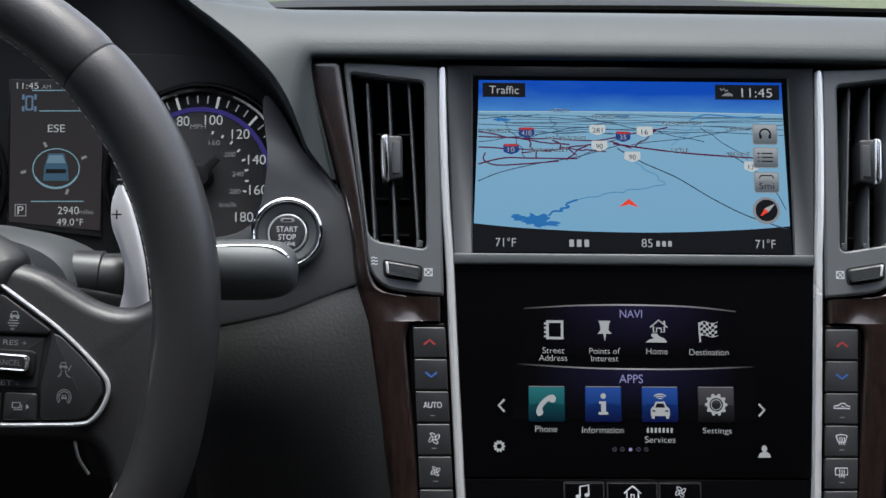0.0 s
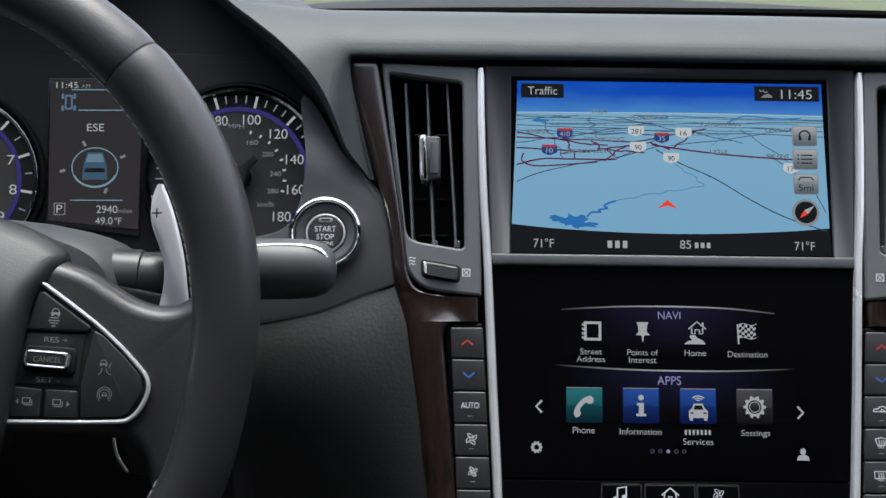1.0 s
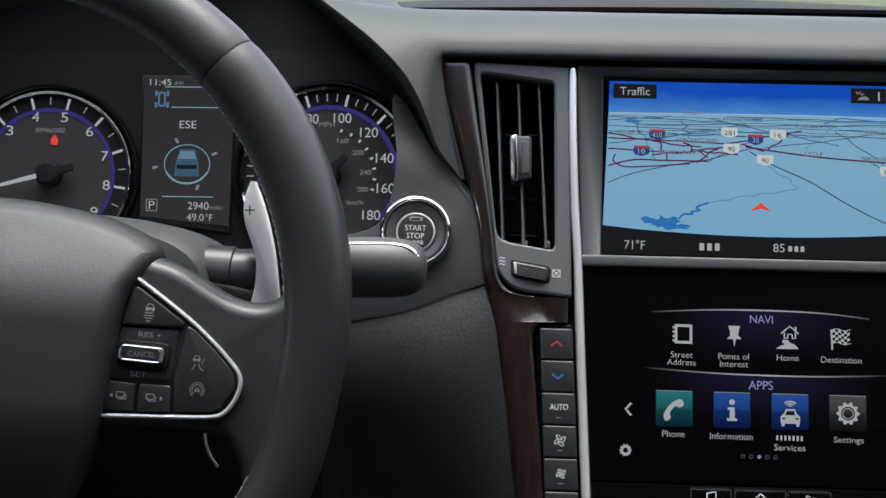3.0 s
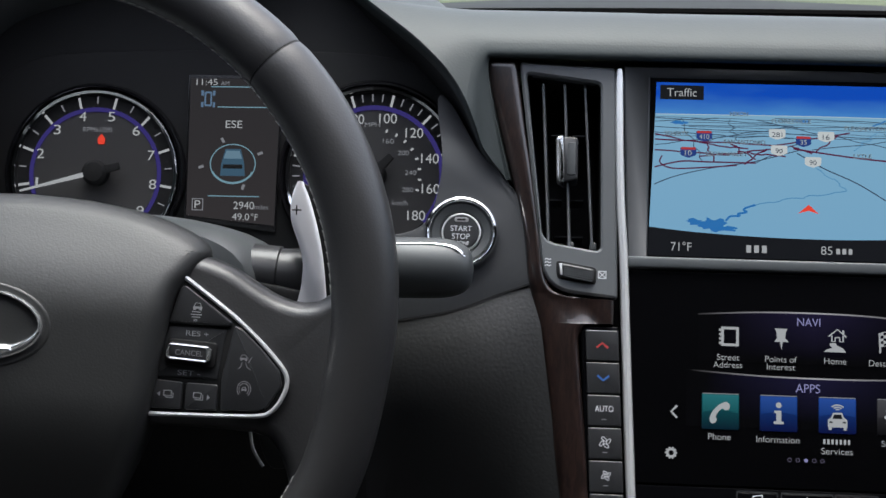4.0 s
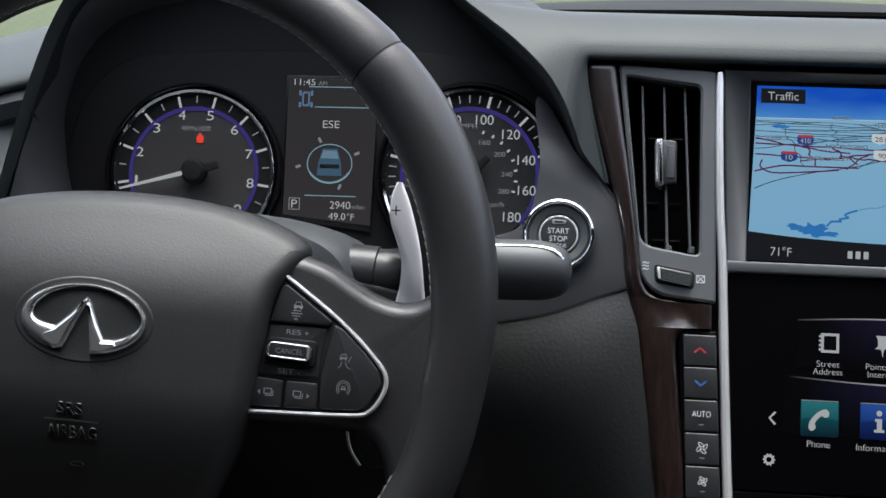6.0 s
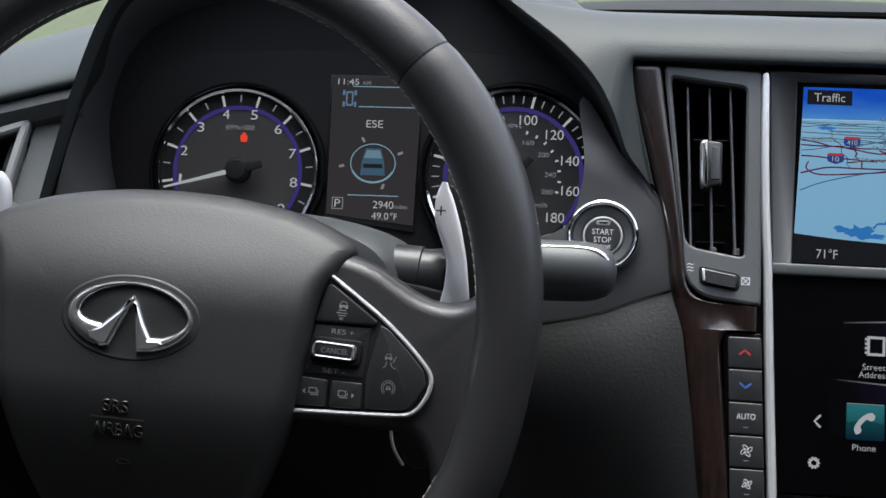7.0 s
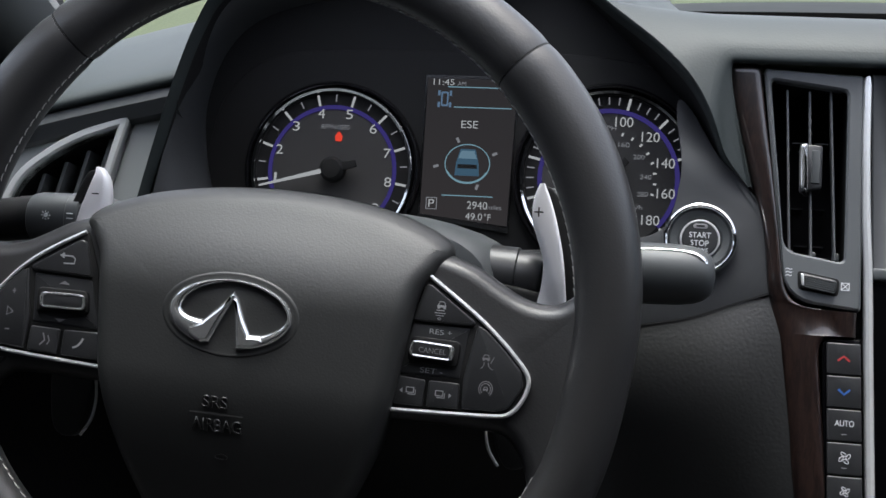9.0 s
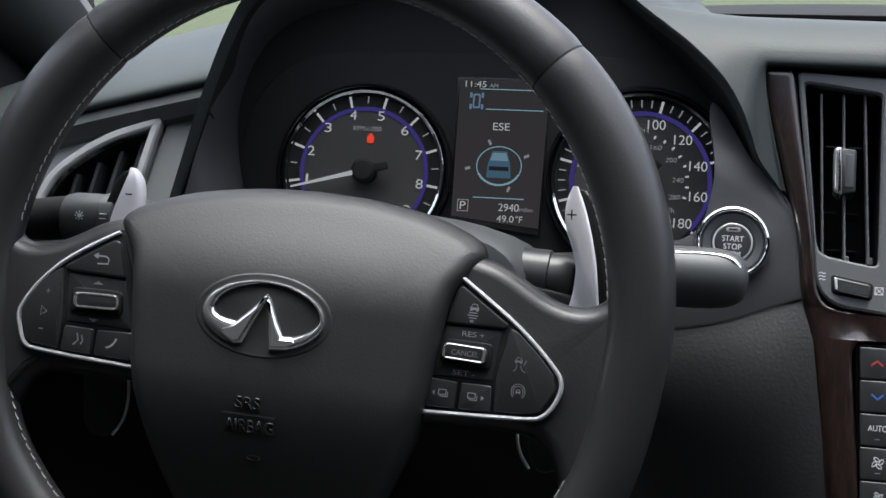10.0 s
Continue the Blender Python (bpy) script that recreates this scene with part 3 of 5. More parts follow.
def map_material(name, low, high, y0, y1, glow, clouds=0.0):
    """A lit picture whose colour runs from one height of the screen to another."""
    m = light(name, low, glow)
    n, l = m.node_tree.nodes, m.node_tree.links
    at, sep, span, mix = n.new("ShaderNodeTexCoord"), n.new("ShaderNodeSeparateXYZ"), n.new("ShaderNodeMapRange"), n.new("ShaderNodeMix")
    l.new(at.outputs["Object"], sep.inputs[0])
    l.new(sep.outputs["Y"], span.inputs["Value"])
    span.inputs["From Min"].default_value, span.inputs["From Max"].default_value = y0 * MM, y1 * MM
    mix.data_type = "RGBA"
    mix.inputs["A"].default_value, mix.inputs["B"].default_value = (*low, 1), (*high, 1)
    out = span.outputs["Result"]
    if clouds:
        place, cloud, add = n.new("ShaderNodeMapping"), n.new("ShaderNodeTexNoise"), n.new("ShaderNodeMath")
        place.inputs["Scale"].default_value = (22, 90, 1)
        cloud.inputs["Scale"].default_value, cloud.inputs["Detail"].default_value = 1.0, 3.0
        l.new(at.outputs["Object"], place.inputs["Vector"])
        l.new(place.outputs["Vector"], cloud.inputs["Vector"])
        add.operation = "MULTIPLY_ADD"
        add.inputs[1].default_value = clouds
        l.new(cloud.outputs["Fac"], add.inputs[0])
        l.new(out, add.inputs[2])
        add2 = n.new("ShaderNodeMath")
        add2.operation = "SUBTRACT"
        add2.inputs[1].default_value = clouds * 0.5
        l.new(add.outputs[0], add2.inputs[0])
        out = add2.outputs[0]
    l.new(out, mix.inputs["Factor"])
    l.new(mix.outputs["Result"], n["Principled BSDF"].inputs["Emission Color"])
    return m


MAP_LAND = map_material("map_land", (0.29, 0.61, 0.90), (0.31, 0.63, 0.90), -84, -18, 0.252, 0.25)
MAP_SKY = map_material("map_sky", (0.09, 0.36, 0.86), (0.003, 0.10, 0.70), -19, -6, 0.265, 0.9)
MAP_BAR = light("map_bar", (0.012, 0.014, 0.018), 0.228)
MAP_RED = light("map_motorway", (0.11, 0.010, 0.055), 0.308)
MAP_ROAD = light("map_road", (0.045, 0.075, 0.13), 0.308)
MAP_RIVER = light("map_river", (0.10, 0.32, 0.58), 0.308)
MAP_LAKE = light("map_lake", (0.03, 0.20, 0.55), 0.308)
MAP_TEXT = light("map_text", (0.02, 0.035, 0.07), 0.308)
MAP_PATCH = light("map_patch", (0.55, 0.76, 0.86), 0.27)
MAP_HALO = light("map_halo", (0.62, 0.78, 0.86), 0.283)
MAP_KEY_EDGE = light("map_key_edge", (0.34, 0.38, 0.42), 0.265)
SHIELD = light("shield_pale", (0.66, 0.72, 0.74), 0.308)
SHIELD_BLUE = light("shield_blue", (0.02, 0.06, 0.26), 0.308)
SHIELD_RED = light("shield_red", (0.50, 0.05, 0.06), 0.308)

horizon = curve([(-84, -17.9), (-40, -17.6), (20, -17.4), (84, -18.2)], 6)
foot = curve([(-86.4, -80.4), (-60, -82.8), (-20, -84.6), (20, -84.7), (60, -83), (85.6, -80.8)], 5)
part("map_sky", slab([(-83.6, 0), (83.8, 0)] + horizon[::-1], -0.3, 0.0), MAP_SKY, nav, "blue sky at the top of the map", smooth=False)
part("map_land", slab(horizon + foot[::-1], -0.3, 0.0), MAP_LAND, nav, "pale blue map land", smooth=False)
part("status_bar", slab(foot + [(86.4, -96), (-86.8, -96)], -0.3, 0.0), MAP_BAR, nav, "black status bar", smooth=False)
part("horizon_line", ribbon(horizon, 0.35, 0.06), MAP_HALO, nav)


def road(pts, w, material, z, name="map_road"):
    part(name, ribbon(curve(pts, 5), w, z), material, nav, smooth=False)


def wander(a, b, wobble, n, seed):
    """A line from a to b that strays by wobble."""
    rnd = random.Random(seed)
    pts = []
    for i in range(n + 1):
        t = i / n
        k = wobble * math.sin(math.pi * t)
        pts.append((a[0] + (b[0] - a[0]) * t + rnd.uniform(-k, k) * 1.5, a[1] + (b[1] - a[1]) * t + rnd.uniform(-k, k) * 0.5))
    return pts


for i, (a, b, k) in enumerate((((-84, -20), (-20, -22), 1.2), ((-70, -24), (84, -22), 1.5), ((-84, -28), (-10, -30), 2), ((-30, -20), (40, -34), 1.5), ((-84, -25), (84, -30), 1.2), ((-20, -19), (84, -20.5), 0.8), ((-60, -33), (-10, -23), 2), ((40, -25), (84, -27), 1), ((0, -36), (84, -24), 1.2), ((-44, -20), (-40, -32), 1.5), ((38, -26), (64, -44), 1.2), ((-84, -22), (-50, -19.5), 1), ((-84, -35), (-30, -28), 1.5), ((-70, -20), (-58, -44), 1.5), ((-30, -44), (-4, -30), 1.5), ((-84, -43), (-52, -36), 1.2), ((-52, -30), (6, -41), 1.2), ((10, -21), (30, -40), 1.5), ((20, -31), (84, -36), 1.0), ((-14, -24), (24, -20), 0.8), ((-60, -26), (-20, -40), 1.4), ((60, -19), (84, -24), 0.6))[:15]):
    road(wander(a, b, k, 9, i), 0.42, MAP_ROAD, 0.08)
for i in range(5):
    y = -19.4 - 2.6 * i
    road(wander((-84 + 9 * (i % 4), y), (84 - 13 * (i % 5), y - 1.6 + 0.5 * (i % 6)), 0.7 + 0.05 * i, 12, 90 + i), 0.28, MAP_ROAD, 0.07)
road([(-84, -57), (-72, -52), (-52, -47), (-30, -43), (-6, -36)], 0.5, MAP_ROAD, 0.09)
road([(-8, -38), (6, -46), (24, -54), (44, -66), (62, -75), (84, -82.5)], 0.62, MAP_ROAD, 0.09)
road([(52, -40), (62, -46), (76, -58), (84, -72)], 0.45, MAP_ROAD, 0.09)
for i, (a, b, k) in enumerate((((-84, -32), (-20, -34), 0.8), ((-84, -38), (-44, -40), 1), ((-60, -41), (-14, -35), 1.2), ((-44, -33), (-30, -42), 1.2), ((-20, -34), (20, -26), 1), ((-36, -45), (-24, -36), 1.0), ((-12, -34), (0, -38), 0.5), ((-84, -29), (-50, -35), 0.9), ((-50, -35), (-34, -36), 1.2), ((-56, -33), (-52, -44), 1.0), ((-40, -38), (-14, -40), 0.9), ((2, -37), (14, -27), 0.8))):
    road(wander(a, b, k, 8, 40 + i), 0.75, MAP_RED, 0.11, "map_motorway")
road([(-80, -41), (-81, -45), (-74, -48), (-56, -47), (-40, -45.5)], 0.75, MAP_RED, 0.11, "map_motorway")
road([(-10, -35.5), (8, -38), (30, -40.5), (60, -42.5), (76, -43)], 0.85, MAP_RED, 0.115, "map_motorway")
road([(-84, -47.5), (-70, -44), (-56, -44), (-30, -44)], 0.8, MAP_RED, 0.115, "map_motorway")
road([(32, -22), (36, -20.5), (42, -18.6), (60, -20), (72, -19.5)], 0.7, MAP_LAKE, 0.1, "map_river")
road(wander((-30, -67), (18, -58), 1.6, 14, 71), 0.5, MAP_RIVER, 0.1, "map_river")
road(wander((18, -58), (2, -46), 2.2, 9, 72), 0.45, MAP_RIVER, 0.1, "map_river")
road(wander((22, -36), (36, -24), 1.6, 9, 73), 0.4, MAP_RIVER, 0.1, "map_river")
road(wander((-46, -76), (-30, -67), 2.0, 9, 74), 1.1, MAP_LAKE, 0.105, "map_river")


def lake(x, y, rx, ry, seed):
    rnd = random.Random(seed)
    pts = [(x + rx * math.cos(a) * k, y + ry * math.sin(a) * k) for a, k in ((2 * math.pi * i / 22, rnd.uniform(0.5, 1.15)) for i in range(22))]
    part("map_lake", slab(pts, 0.02, 0.12), MAP_LAKE, nav, smooth=False)


lake(-52, -78.2, 9, 4.2, 3), lake(-62, -77, 6, 1.8, 4), lake(-46, -80.5, 7, 1.6, 5), lake(-71, -22.4, 5, 1.2, 6), lake(-5, -20, 6, 0.8, 7)

for body, x, y, w in (("NIXON", -39, -17.0, 9.5), ("FLORESVILLE", -11, -20.4, 21), ("SCHERTZ", -72.5, -28.6, 13), ("PLEASANTON", 28, -23.4, 21.5), ("CHARLOT", 59.6, -26.3, 15), ("SAN ANTONIO", -36, -32.4, 22), ("LEON VALLEY", -45.5, -39.3, 22), ("LYTLE", 26.6, -38.8, 9.5), ("DEVINE", 59, -40.8, 12)):
    lettering(body, x, y, w + 0.2, 0.14, MAP_PATCH, nav, 2.5, name="label_halo", weight=0.03)
    lettering(body, x, y, w, 0.18, MAP_TEXT, nav, 2.2, weight=0.004)


def shield(body, x, y, w, blue):
    s = part("road_shield", slab(rounded([(x - w / 2, y + 2.7), (x + w / 2, y + 2.7), (x + w / 2, y - 1.6), (x, y - 3.2), (x - w / 2, y - 1.6)], 0.8, 2), 0.1, 0.24), SHIELD_BLUE if blue else SHIELD, nav, "blue and red road shield" if blue else "pale road shield", smooth=False)
    if blue:
        part("shield_top", slab(box_outline(x, y + 2.1, w * 0.92, 1.4, 0.4), 0.2, 0.27), SHIELD_RED, s, smooth=False)
    lettering(body, x, y - 0.4, w * 0.21 * len(body), 0.3, WHITE_LIT if blue else MAP_TEXT, s, 2.7)


for row in (("410", -57.6, -29.6, 8.6, True), ("10", -66, -38.9, 8.6, True), ("35", -4.6, -31.4, 8.2, True), ("281", -18.6, -27.6, 8.8, False), ("90", -17.6, -36.6, 8.8, False), ("90", 0.4, -42.6, 8.8, False), ("16", 7.4, -28.4, 8.8, False), ("17", 65.6, -47.6, 8, False)):
    shield(*row)

tag = part("caption_box", slab(box_outline(-69.8, -5.6, 23.5, 8), 0.05, 0.3), MAP_BAR, nav, "black caption box", smooth=False)
lettering("Traffic", -69.8, -5.6, 16.2, 0.42, WHITE_LIT, tag, 4.6)
clock = part("clock_box", slab(box_outline(64.6, -5.7, 35.5, 8.4), 0.05, 0.3), MAP_BAR, nav, "black clock box", smooth=False)
lettering("11:45", 69.9, -6.0, 17, 0.42, WHITE_LIT, clock, 5.2)
part("signal_mark", slab(curve([(50.2, -8.0), (52.0, -6.6), (54.6, -6.0), (56.4, -7.2), (56.6, -8.0)], 3), 0.3, 0.42), DIM_LIT, clock, smooth=False)
part("signal_mark", ribbon([(49.6, -3.4), (50.4, -4.8), (51.6, -3.6), (52.4, -5.2), (54.0, -4.6)], 0.7, 0.42), DIM_LIT, clock)


def map_key(y, sign):
    k = part("map_button", slab(box_outline(73.6, y, 13.8, 11.6, 1.4), 0.1, 0.5, 0.2), MAP_KEY_EDGE, nav, "grey map button")
    part("face", slab(box_outline(73.6, y, 12.9, 10.7, 1.2), 0.3, 0.55), map_material("map_key_face", (0.13, 0.16, 0.19), (0.40, 0.45, 0.50), y - 5.5, y + 5.5, 0.265), k, smooth=False)
    part("sheen", slab(curve([(67.4, y + 0.4), (72, y + 1.2), (76, y + 1.0), (79.8, y + 0.2)], 3) + [(79.8, y + 4.6), (79.0, y + 5.2), (68.2, y + 5.2), (67.4, y + 4.6)], 0.5, 0.6), map_material("map_key_sheen", (0.30, 0.34, 0.38), (0.56, 0.60, 0.63), y, y + 5.5, 0.265), k, smooth=False)
    return k


k = map_key(-29.6, "")
part("icon_line", ribbon([(73.6 + 3.0 * math.cos(a), -29.6 + 3.0 * math.sin(a)) for a in [radians(-50 + i * 28) for i in range(11)]], 0.9, 0.7), MAP_BAR, k)
for x in (71.0, 76.2):
    part("icon_piece", slab(box_outline(x, -30.9, 1.4, 2.2, 0.4), 0.6, 0.72), MAP_BAR, k, smooth=False)
k = map_key(-42.7, "")
for i in range(3):
    part("icon_piece", slab(oval(69.6, -40.4 - i * 2.2, 0.5, 0.5, 10), 0.6, 0.72), MAP_BAR, k, smooth=False)
for i in range(3):
    part("icon_line", ribbon([(71.2, -40.4 - i * 2.2), (77.4, -40.4 - i * 2.2)], 0.7, 0.7), MAP_BAR, k)
k = map_key(-56.6, "")
lettering("5mi", 73.4, -58.6, 8.2, 0.7, MAP_BAR, k, 3.6)
part("icon_line", ribbon([(69.4, -54.4), (70.6, -52.8), (76.4, -52.8), (77.6, -54.4)], 0.7, 0.7), MAP_BAR, k)
k = part("compass", turned([(7.6, 0.1), (7.4, 0.6), (6.0, 0.6)], 32, 73.0, -72.2), MAP_KEY_EDGE, nav, "round map compass")
part("face", turned([(6.1, 0.4), (6.0, 0.7), (0.01, 0.7)], 32, 73.0, -72.2), MAP_BAR, k, smooth=False)
part("compass_needle", slab([(72.0, -71.0), (74.0, -73.2), (69.4, -75.6)], 0.6, 0.85), RED_LIT, k, smooth=False)
part("compass_needle", slab([(72.0, -71.0), (74.0, -73.2), (77.6, -68.6)], 0.6, 0.84), WHITE_LIT, k, smooth=False)
part("position_arrow", slab([(-7.6, -71.0), (-2.0, -66.2), (3.4, -71.0), (-2.0, -69.4)], 0.1, 0.4), RED_LIT, nav, "red position arrow", smooth=False)
for body, x, w, h in (("71°F", -69.2, 11, 5.0), ("85", 7.4, 6.0, 4.6), ("71°F", 71.8, 11, 5.0)):
    lettering(body, x, -90.7, w, 0.2, WHITE_LIT, nav, h)
for x, w, h in ((-29.4, 11.4, 4.0), (16.6, 9.0, 3.0)):
    for i in range(3):
        part("word_bar", slab(box_outline(x + (i - 1) * w * 0.36, -91.0, w * 0.22, h, 0.3), 0.05, 0.2), WHITE_LIT, nav, smooth=False)

# ---- lower touchscreen ----
touch = thing("touchscreen", STACK, "black glass touchscreen with lit menu icons", "touchscreen")
part("glass", slab(rounded([(-97.2, -104.4), (97.2, -104.4), (91.4, -216.4), (-91.4, -216.4)], 1.0, 2), -6, 1.6, 0.6), GLOSS, touch, "glossy black glass")


def glow_material(name, color, y0, y1, half, level=0.26):
    """A faint lit field that fades downwards and to both sides."""
    m = map_material(name, (0, 0, 0) if y0 else color, color, y0, y1, 0.26)
    m.node_tree.nodes["Principled BSDF"].inputs["Base Color"].default_value = (0.0025, 0.0025, 0.003, 1)
    m.node_tree.nodes["Principled BSDF"].inputs["Roughness"].default_value = 0.10
    n, l = m.node_tree.nodes, m.node_tree.links
    at, sep, size, fade = n.new("ShaderNodeTexCoord"), n.new("ShaderNodeSeparateXYZ"), n.new("ShaderNodeMath"), n.new("ShaderNodeMapRange")
    l.new(at.outputs["Object"], sep.inputs[0])
    size.operation = "ABSOLUTE"
    l.new(sep.outputs["X"], size.inputs[0])
    fade.inputs["From Min"].default_value, fade.inputs["From Max"].default_value = 0.0, half * MM
    fade.inputs["To Min"].default_value, fade.inputs["To Max"].default_value = level, 0.0
    l.new(size.outputs[0], fade.inputs["Value"])
    l.new(fade.outputs["Result"], n["Principled BSDF"].inputs["Emission Strength"])
    return m


GLOW1 = glow_material("menu_glow_upper", (0.010, 0.008, 0.028), -150, -126, 50)
ARC_LIT = glow_material("menu_arc_light", (0.50, 0.50, 0.54), 0, 1, 64, 0.19)
GLOW2 = glow_material("menu_glow_lower", (0.009, 0.008, 0.030), -182, -159, 56)
part("menu_field", slab(curve([(-60, -127), (-30, -125.2), (0, -124.8), (30, -125.6), (54, -128)], 5) + [(54, -152), (-60, -152)], 1.5, 1.72), GLOW1, touch, smooth=False)
part("menu_field", slab(curve([(-66, -156.6), (-30, -158.6), (0, -159.2), (30, -159), (64, -157.6)], 5) + [(64, -186), (-66, -186)], 1.5, 1.72), GLOW2, touch, smooth=False)
part("menu_arc", ribbon(curve([(-60, -127), (-30, -125.2), (0, -124.8), (30, -125.6), (54, -128)], 5), 0.8, 1.8), ARC_LIT, touch)
part("menu_arc", ribbon(curve([(-66, -156.6), (-30, -158.6), (0, -159.2), (30, -159), (64, -157.6)], 5), 0.8, 1.8), ARC_LIT, touch)
Z = 1.9
lettering("NAVI", -2.4, -129.6, 12, Z, LILAC_LIT, touch, 4.2)
lettering("APPS", -3.0, -164.4, 12.6, Z, LILAC_LIT, touch, 4.6)
for body, x, y, w, h in (("Street", -44.2, -149.4, 11.6, 3.2), ("Address", -44.4, -153.4, 15, 3.2), ("Points of", -16.8, -149.6, 16.4, 3.2), ("Interest", -16.8, -153.6, 14.6, 3.2), ("Home", 11.2, -149.6, 11.4, 3.2), ("Destination", 39, -150.0, 21, 3.2), ("Phone", -48.4, -191.0, 11.6, 3.3), ("Information", -18.4, -191.4, 22, 3.3), ("Services", 11.8, -196.4, 16, 3.3), ("Settings", 42.2, -192.0, 15.4, 3.9)):
    lettering(body, x, y, w, Z, WHITE_LIT, touch, h, weight=-0.006)
for i in range(7):
    part("word_bar", slab(box_outline(5.4 + i * 2.1, -191.5, 1.1, 2.6, 0.2), Z - 0.2, Z), WHITE_LIT, touch, smooth=False)


def icon(name, outlines, lines=(), w=0.8, material=None, parent=None, z=Z):
    t = part(name, slab(outlines[0], z - 0.2, z), material or WHITE_LIT, parent or touch, smooth=False)
    for o in outlines[1:]:
        part("icon_piece", slab(o, z - 0.2, z), material or WHITE_LIT, t, smooth=False)
    for line in lines:
        part("icon_line", ribbon(line, w, z + 0.02), material or WHITE_LIT, t, smooth=False)
    return t


# address book, pin, house, flag
book = part("book_icon", band(box_outline(-43.3, -138.4, 9.2, 10.2), box_outline(-43.3, -138.4, 6.4, 7.4), Z - 0.2, Z), WHITE_LIT, touch, smooth=False)
for i in range(4):
    part("icon_piece", slab(box_outline(-48.2, -135 - i * 2.3, 1.6, 1.2), Z - 0.2, Z), WHITE_LIT, book, smooth=False)
icon("pin_icon", [[(-20, -133.4), (-13.4, -133.4), (-14.2, -135), (-14.6, -138.4), (-12.8, -140.4), (-20.4, -140.4), (-18.8, -138.4), (-19.2, -135)], [(-17.4, -140.2), (-15.8, -140.2), (-16.6, -144.6)]])
house = icon("house_icon", [curve([(5.2, -144.9), (7.2, -143.4), (9.6, -142.6), (8.4, -141.4), (8.8, -140.2), (11.6, -140.2), (12.2, -141.4), (15.2, -142.8), (16.8, -144.9)], 3)], [[(7.8, -136.8), (12.4, -132.9), (17.0, -136.8)], [(9.5, -136.2), (9.5, -139.3), (11.2, -139.3), (11.2, -137.2), (13.6, -137.2), (13.6, -139.3), (15.3, -139.3), (15.3, -136.2)]])
part("icon_piece", slab(box_outline(15.4, -134.2, 1.0, 2.0), Z - 0.2, Z), WHITE_LIT, house, smooth=False)
flag = icon("flag_icon", [[(33.6, -134.0), (34.5, -134.0), (34.9, -144.6), (34.0, -144.6)]])
for i in range(6):
    for j in range(5):
        if (i + j) % 2 == 0:
            x, y = 35.4 + i * 1.5, -134.9 - j * 1.45 + 0.55 * math.sin(i * 1.15)
            k = 0.55 * math.sin((i + 1) * 1.15) - 0.55 * math.sin(i * 1.15)
            part("flag_square", slab([(x - 0.75, y - 0.72), (x + 0.75, y - 0.72 + k), (x + 0.75, y + 0.72 + k), (x - 0.75, y + 0.72)], Z - 0.2, Z), WHITE_LIT, flag, smooth=False)
edge_line = [(34.8 + 9.4 * i / 10, -134.0 + 0.55 * math.sin(6 * 1.15 * i / 10)) for i in range(11)]
for dy in (0, -7.3):
    part("icon_line", ribbon([(x, y + dy) for x, y in edge_line], 0.35, Z), WHITE_LIT, flag, smooth=False)


def app(name, x, low, high):
    lit = map_material(name + "_light", tuple(0.5 * c for c in low), tuple(0.6 * c for c in high), -187, -169, 0.283)
    t = part("app_tile", slab(box_outline(x, -177.9, 19.2, 18.6, 0.8), Z - 0.2, Z), lit, touch, "lit square menu tile", smooth=False)
    part("tile_shine", slab(curve([(x - 9.2, -178.4), (x - 3, -177.4), (x + 3, -177.4), (x + 9.2, -178.4)], 3) + [(x + 9.2, -169.2), (x - 9.2, -169.2)], Z, Z + 0.03), map_material(name + "_shine", tuple(0.45 * c for c in high), tuple(min(1, c * 1.0 + 0.015) for c in high), -181, -168, 0.283), t, smooth=False)
    part("tile_edge", ribbon([(x - 9.4, -168.7), (x + 9.4, -168.7)], 0.5, Z + 0.06), DIM_LIT, t, smooth=False)
    return t


a = app("tile_teal", -48.0, (0.001, 0.03, 0.06), (0.012, 0.20, 0.23))
handset = curve([(-52.6, -184.2), (-53.6, -181.6), (-51.8, -177.6), (-48.4, -174.2), (-45.0, -172.9), (-43.2, -174.4), (-43.6, -176.6), (-45.6, -177.2), (-47.0, -176.4), (-49.2, -178.4), (-50.4, -180.6), (-49.8, -182.2), (-50.8, -183.8)], 3, True)
part("handset_icon", slab(handset, Z, Z + 0.12), WHITE_LIT, a, smooth=False)
a = app("tile_blue", -18.0, (0.003, 0.012, 0.12), (0.012, 0.085, 0.42))
part("icon_piece", slab(oval(-18, -173.6, 1.5, 1.5, 14), Z, Z + 0.1), WHITE_LIT, a)
part("icon_piece", slab([(-20.2, -176.4), (-16.6, -176.4), (-16.6, -182), (-15.4, -182), (-15.4, -183.4), (-20.6, -183.4), (-20.6, -182), (-19.2, -182), (-19.2, -177.8), (-20.2, -177.8)], Z, Z + 0.1), WHITE_LIT, a)
a = app("tile_blue_car", 12.1, (0.003, 0.012, 0.13), (0.012, 0.085, 0.44))
part("icon_piece", slab([(7.2, -184), (17.2, -184), (17.2, -180.2), (15.4, -178.6), (14.6, -176.4), (9.8, -176.4), (9, -178.6), (7.2, -180.2)], Z, Z + 0.1), WHITE_LIT, a)
part("icon_piece", slab([(10.4, -177.4), (14.0, -177.4), (14.8, -179.6), (9.6, -179.6)], Z + 0.08, Z + 0.16), MAP_BAR, a)
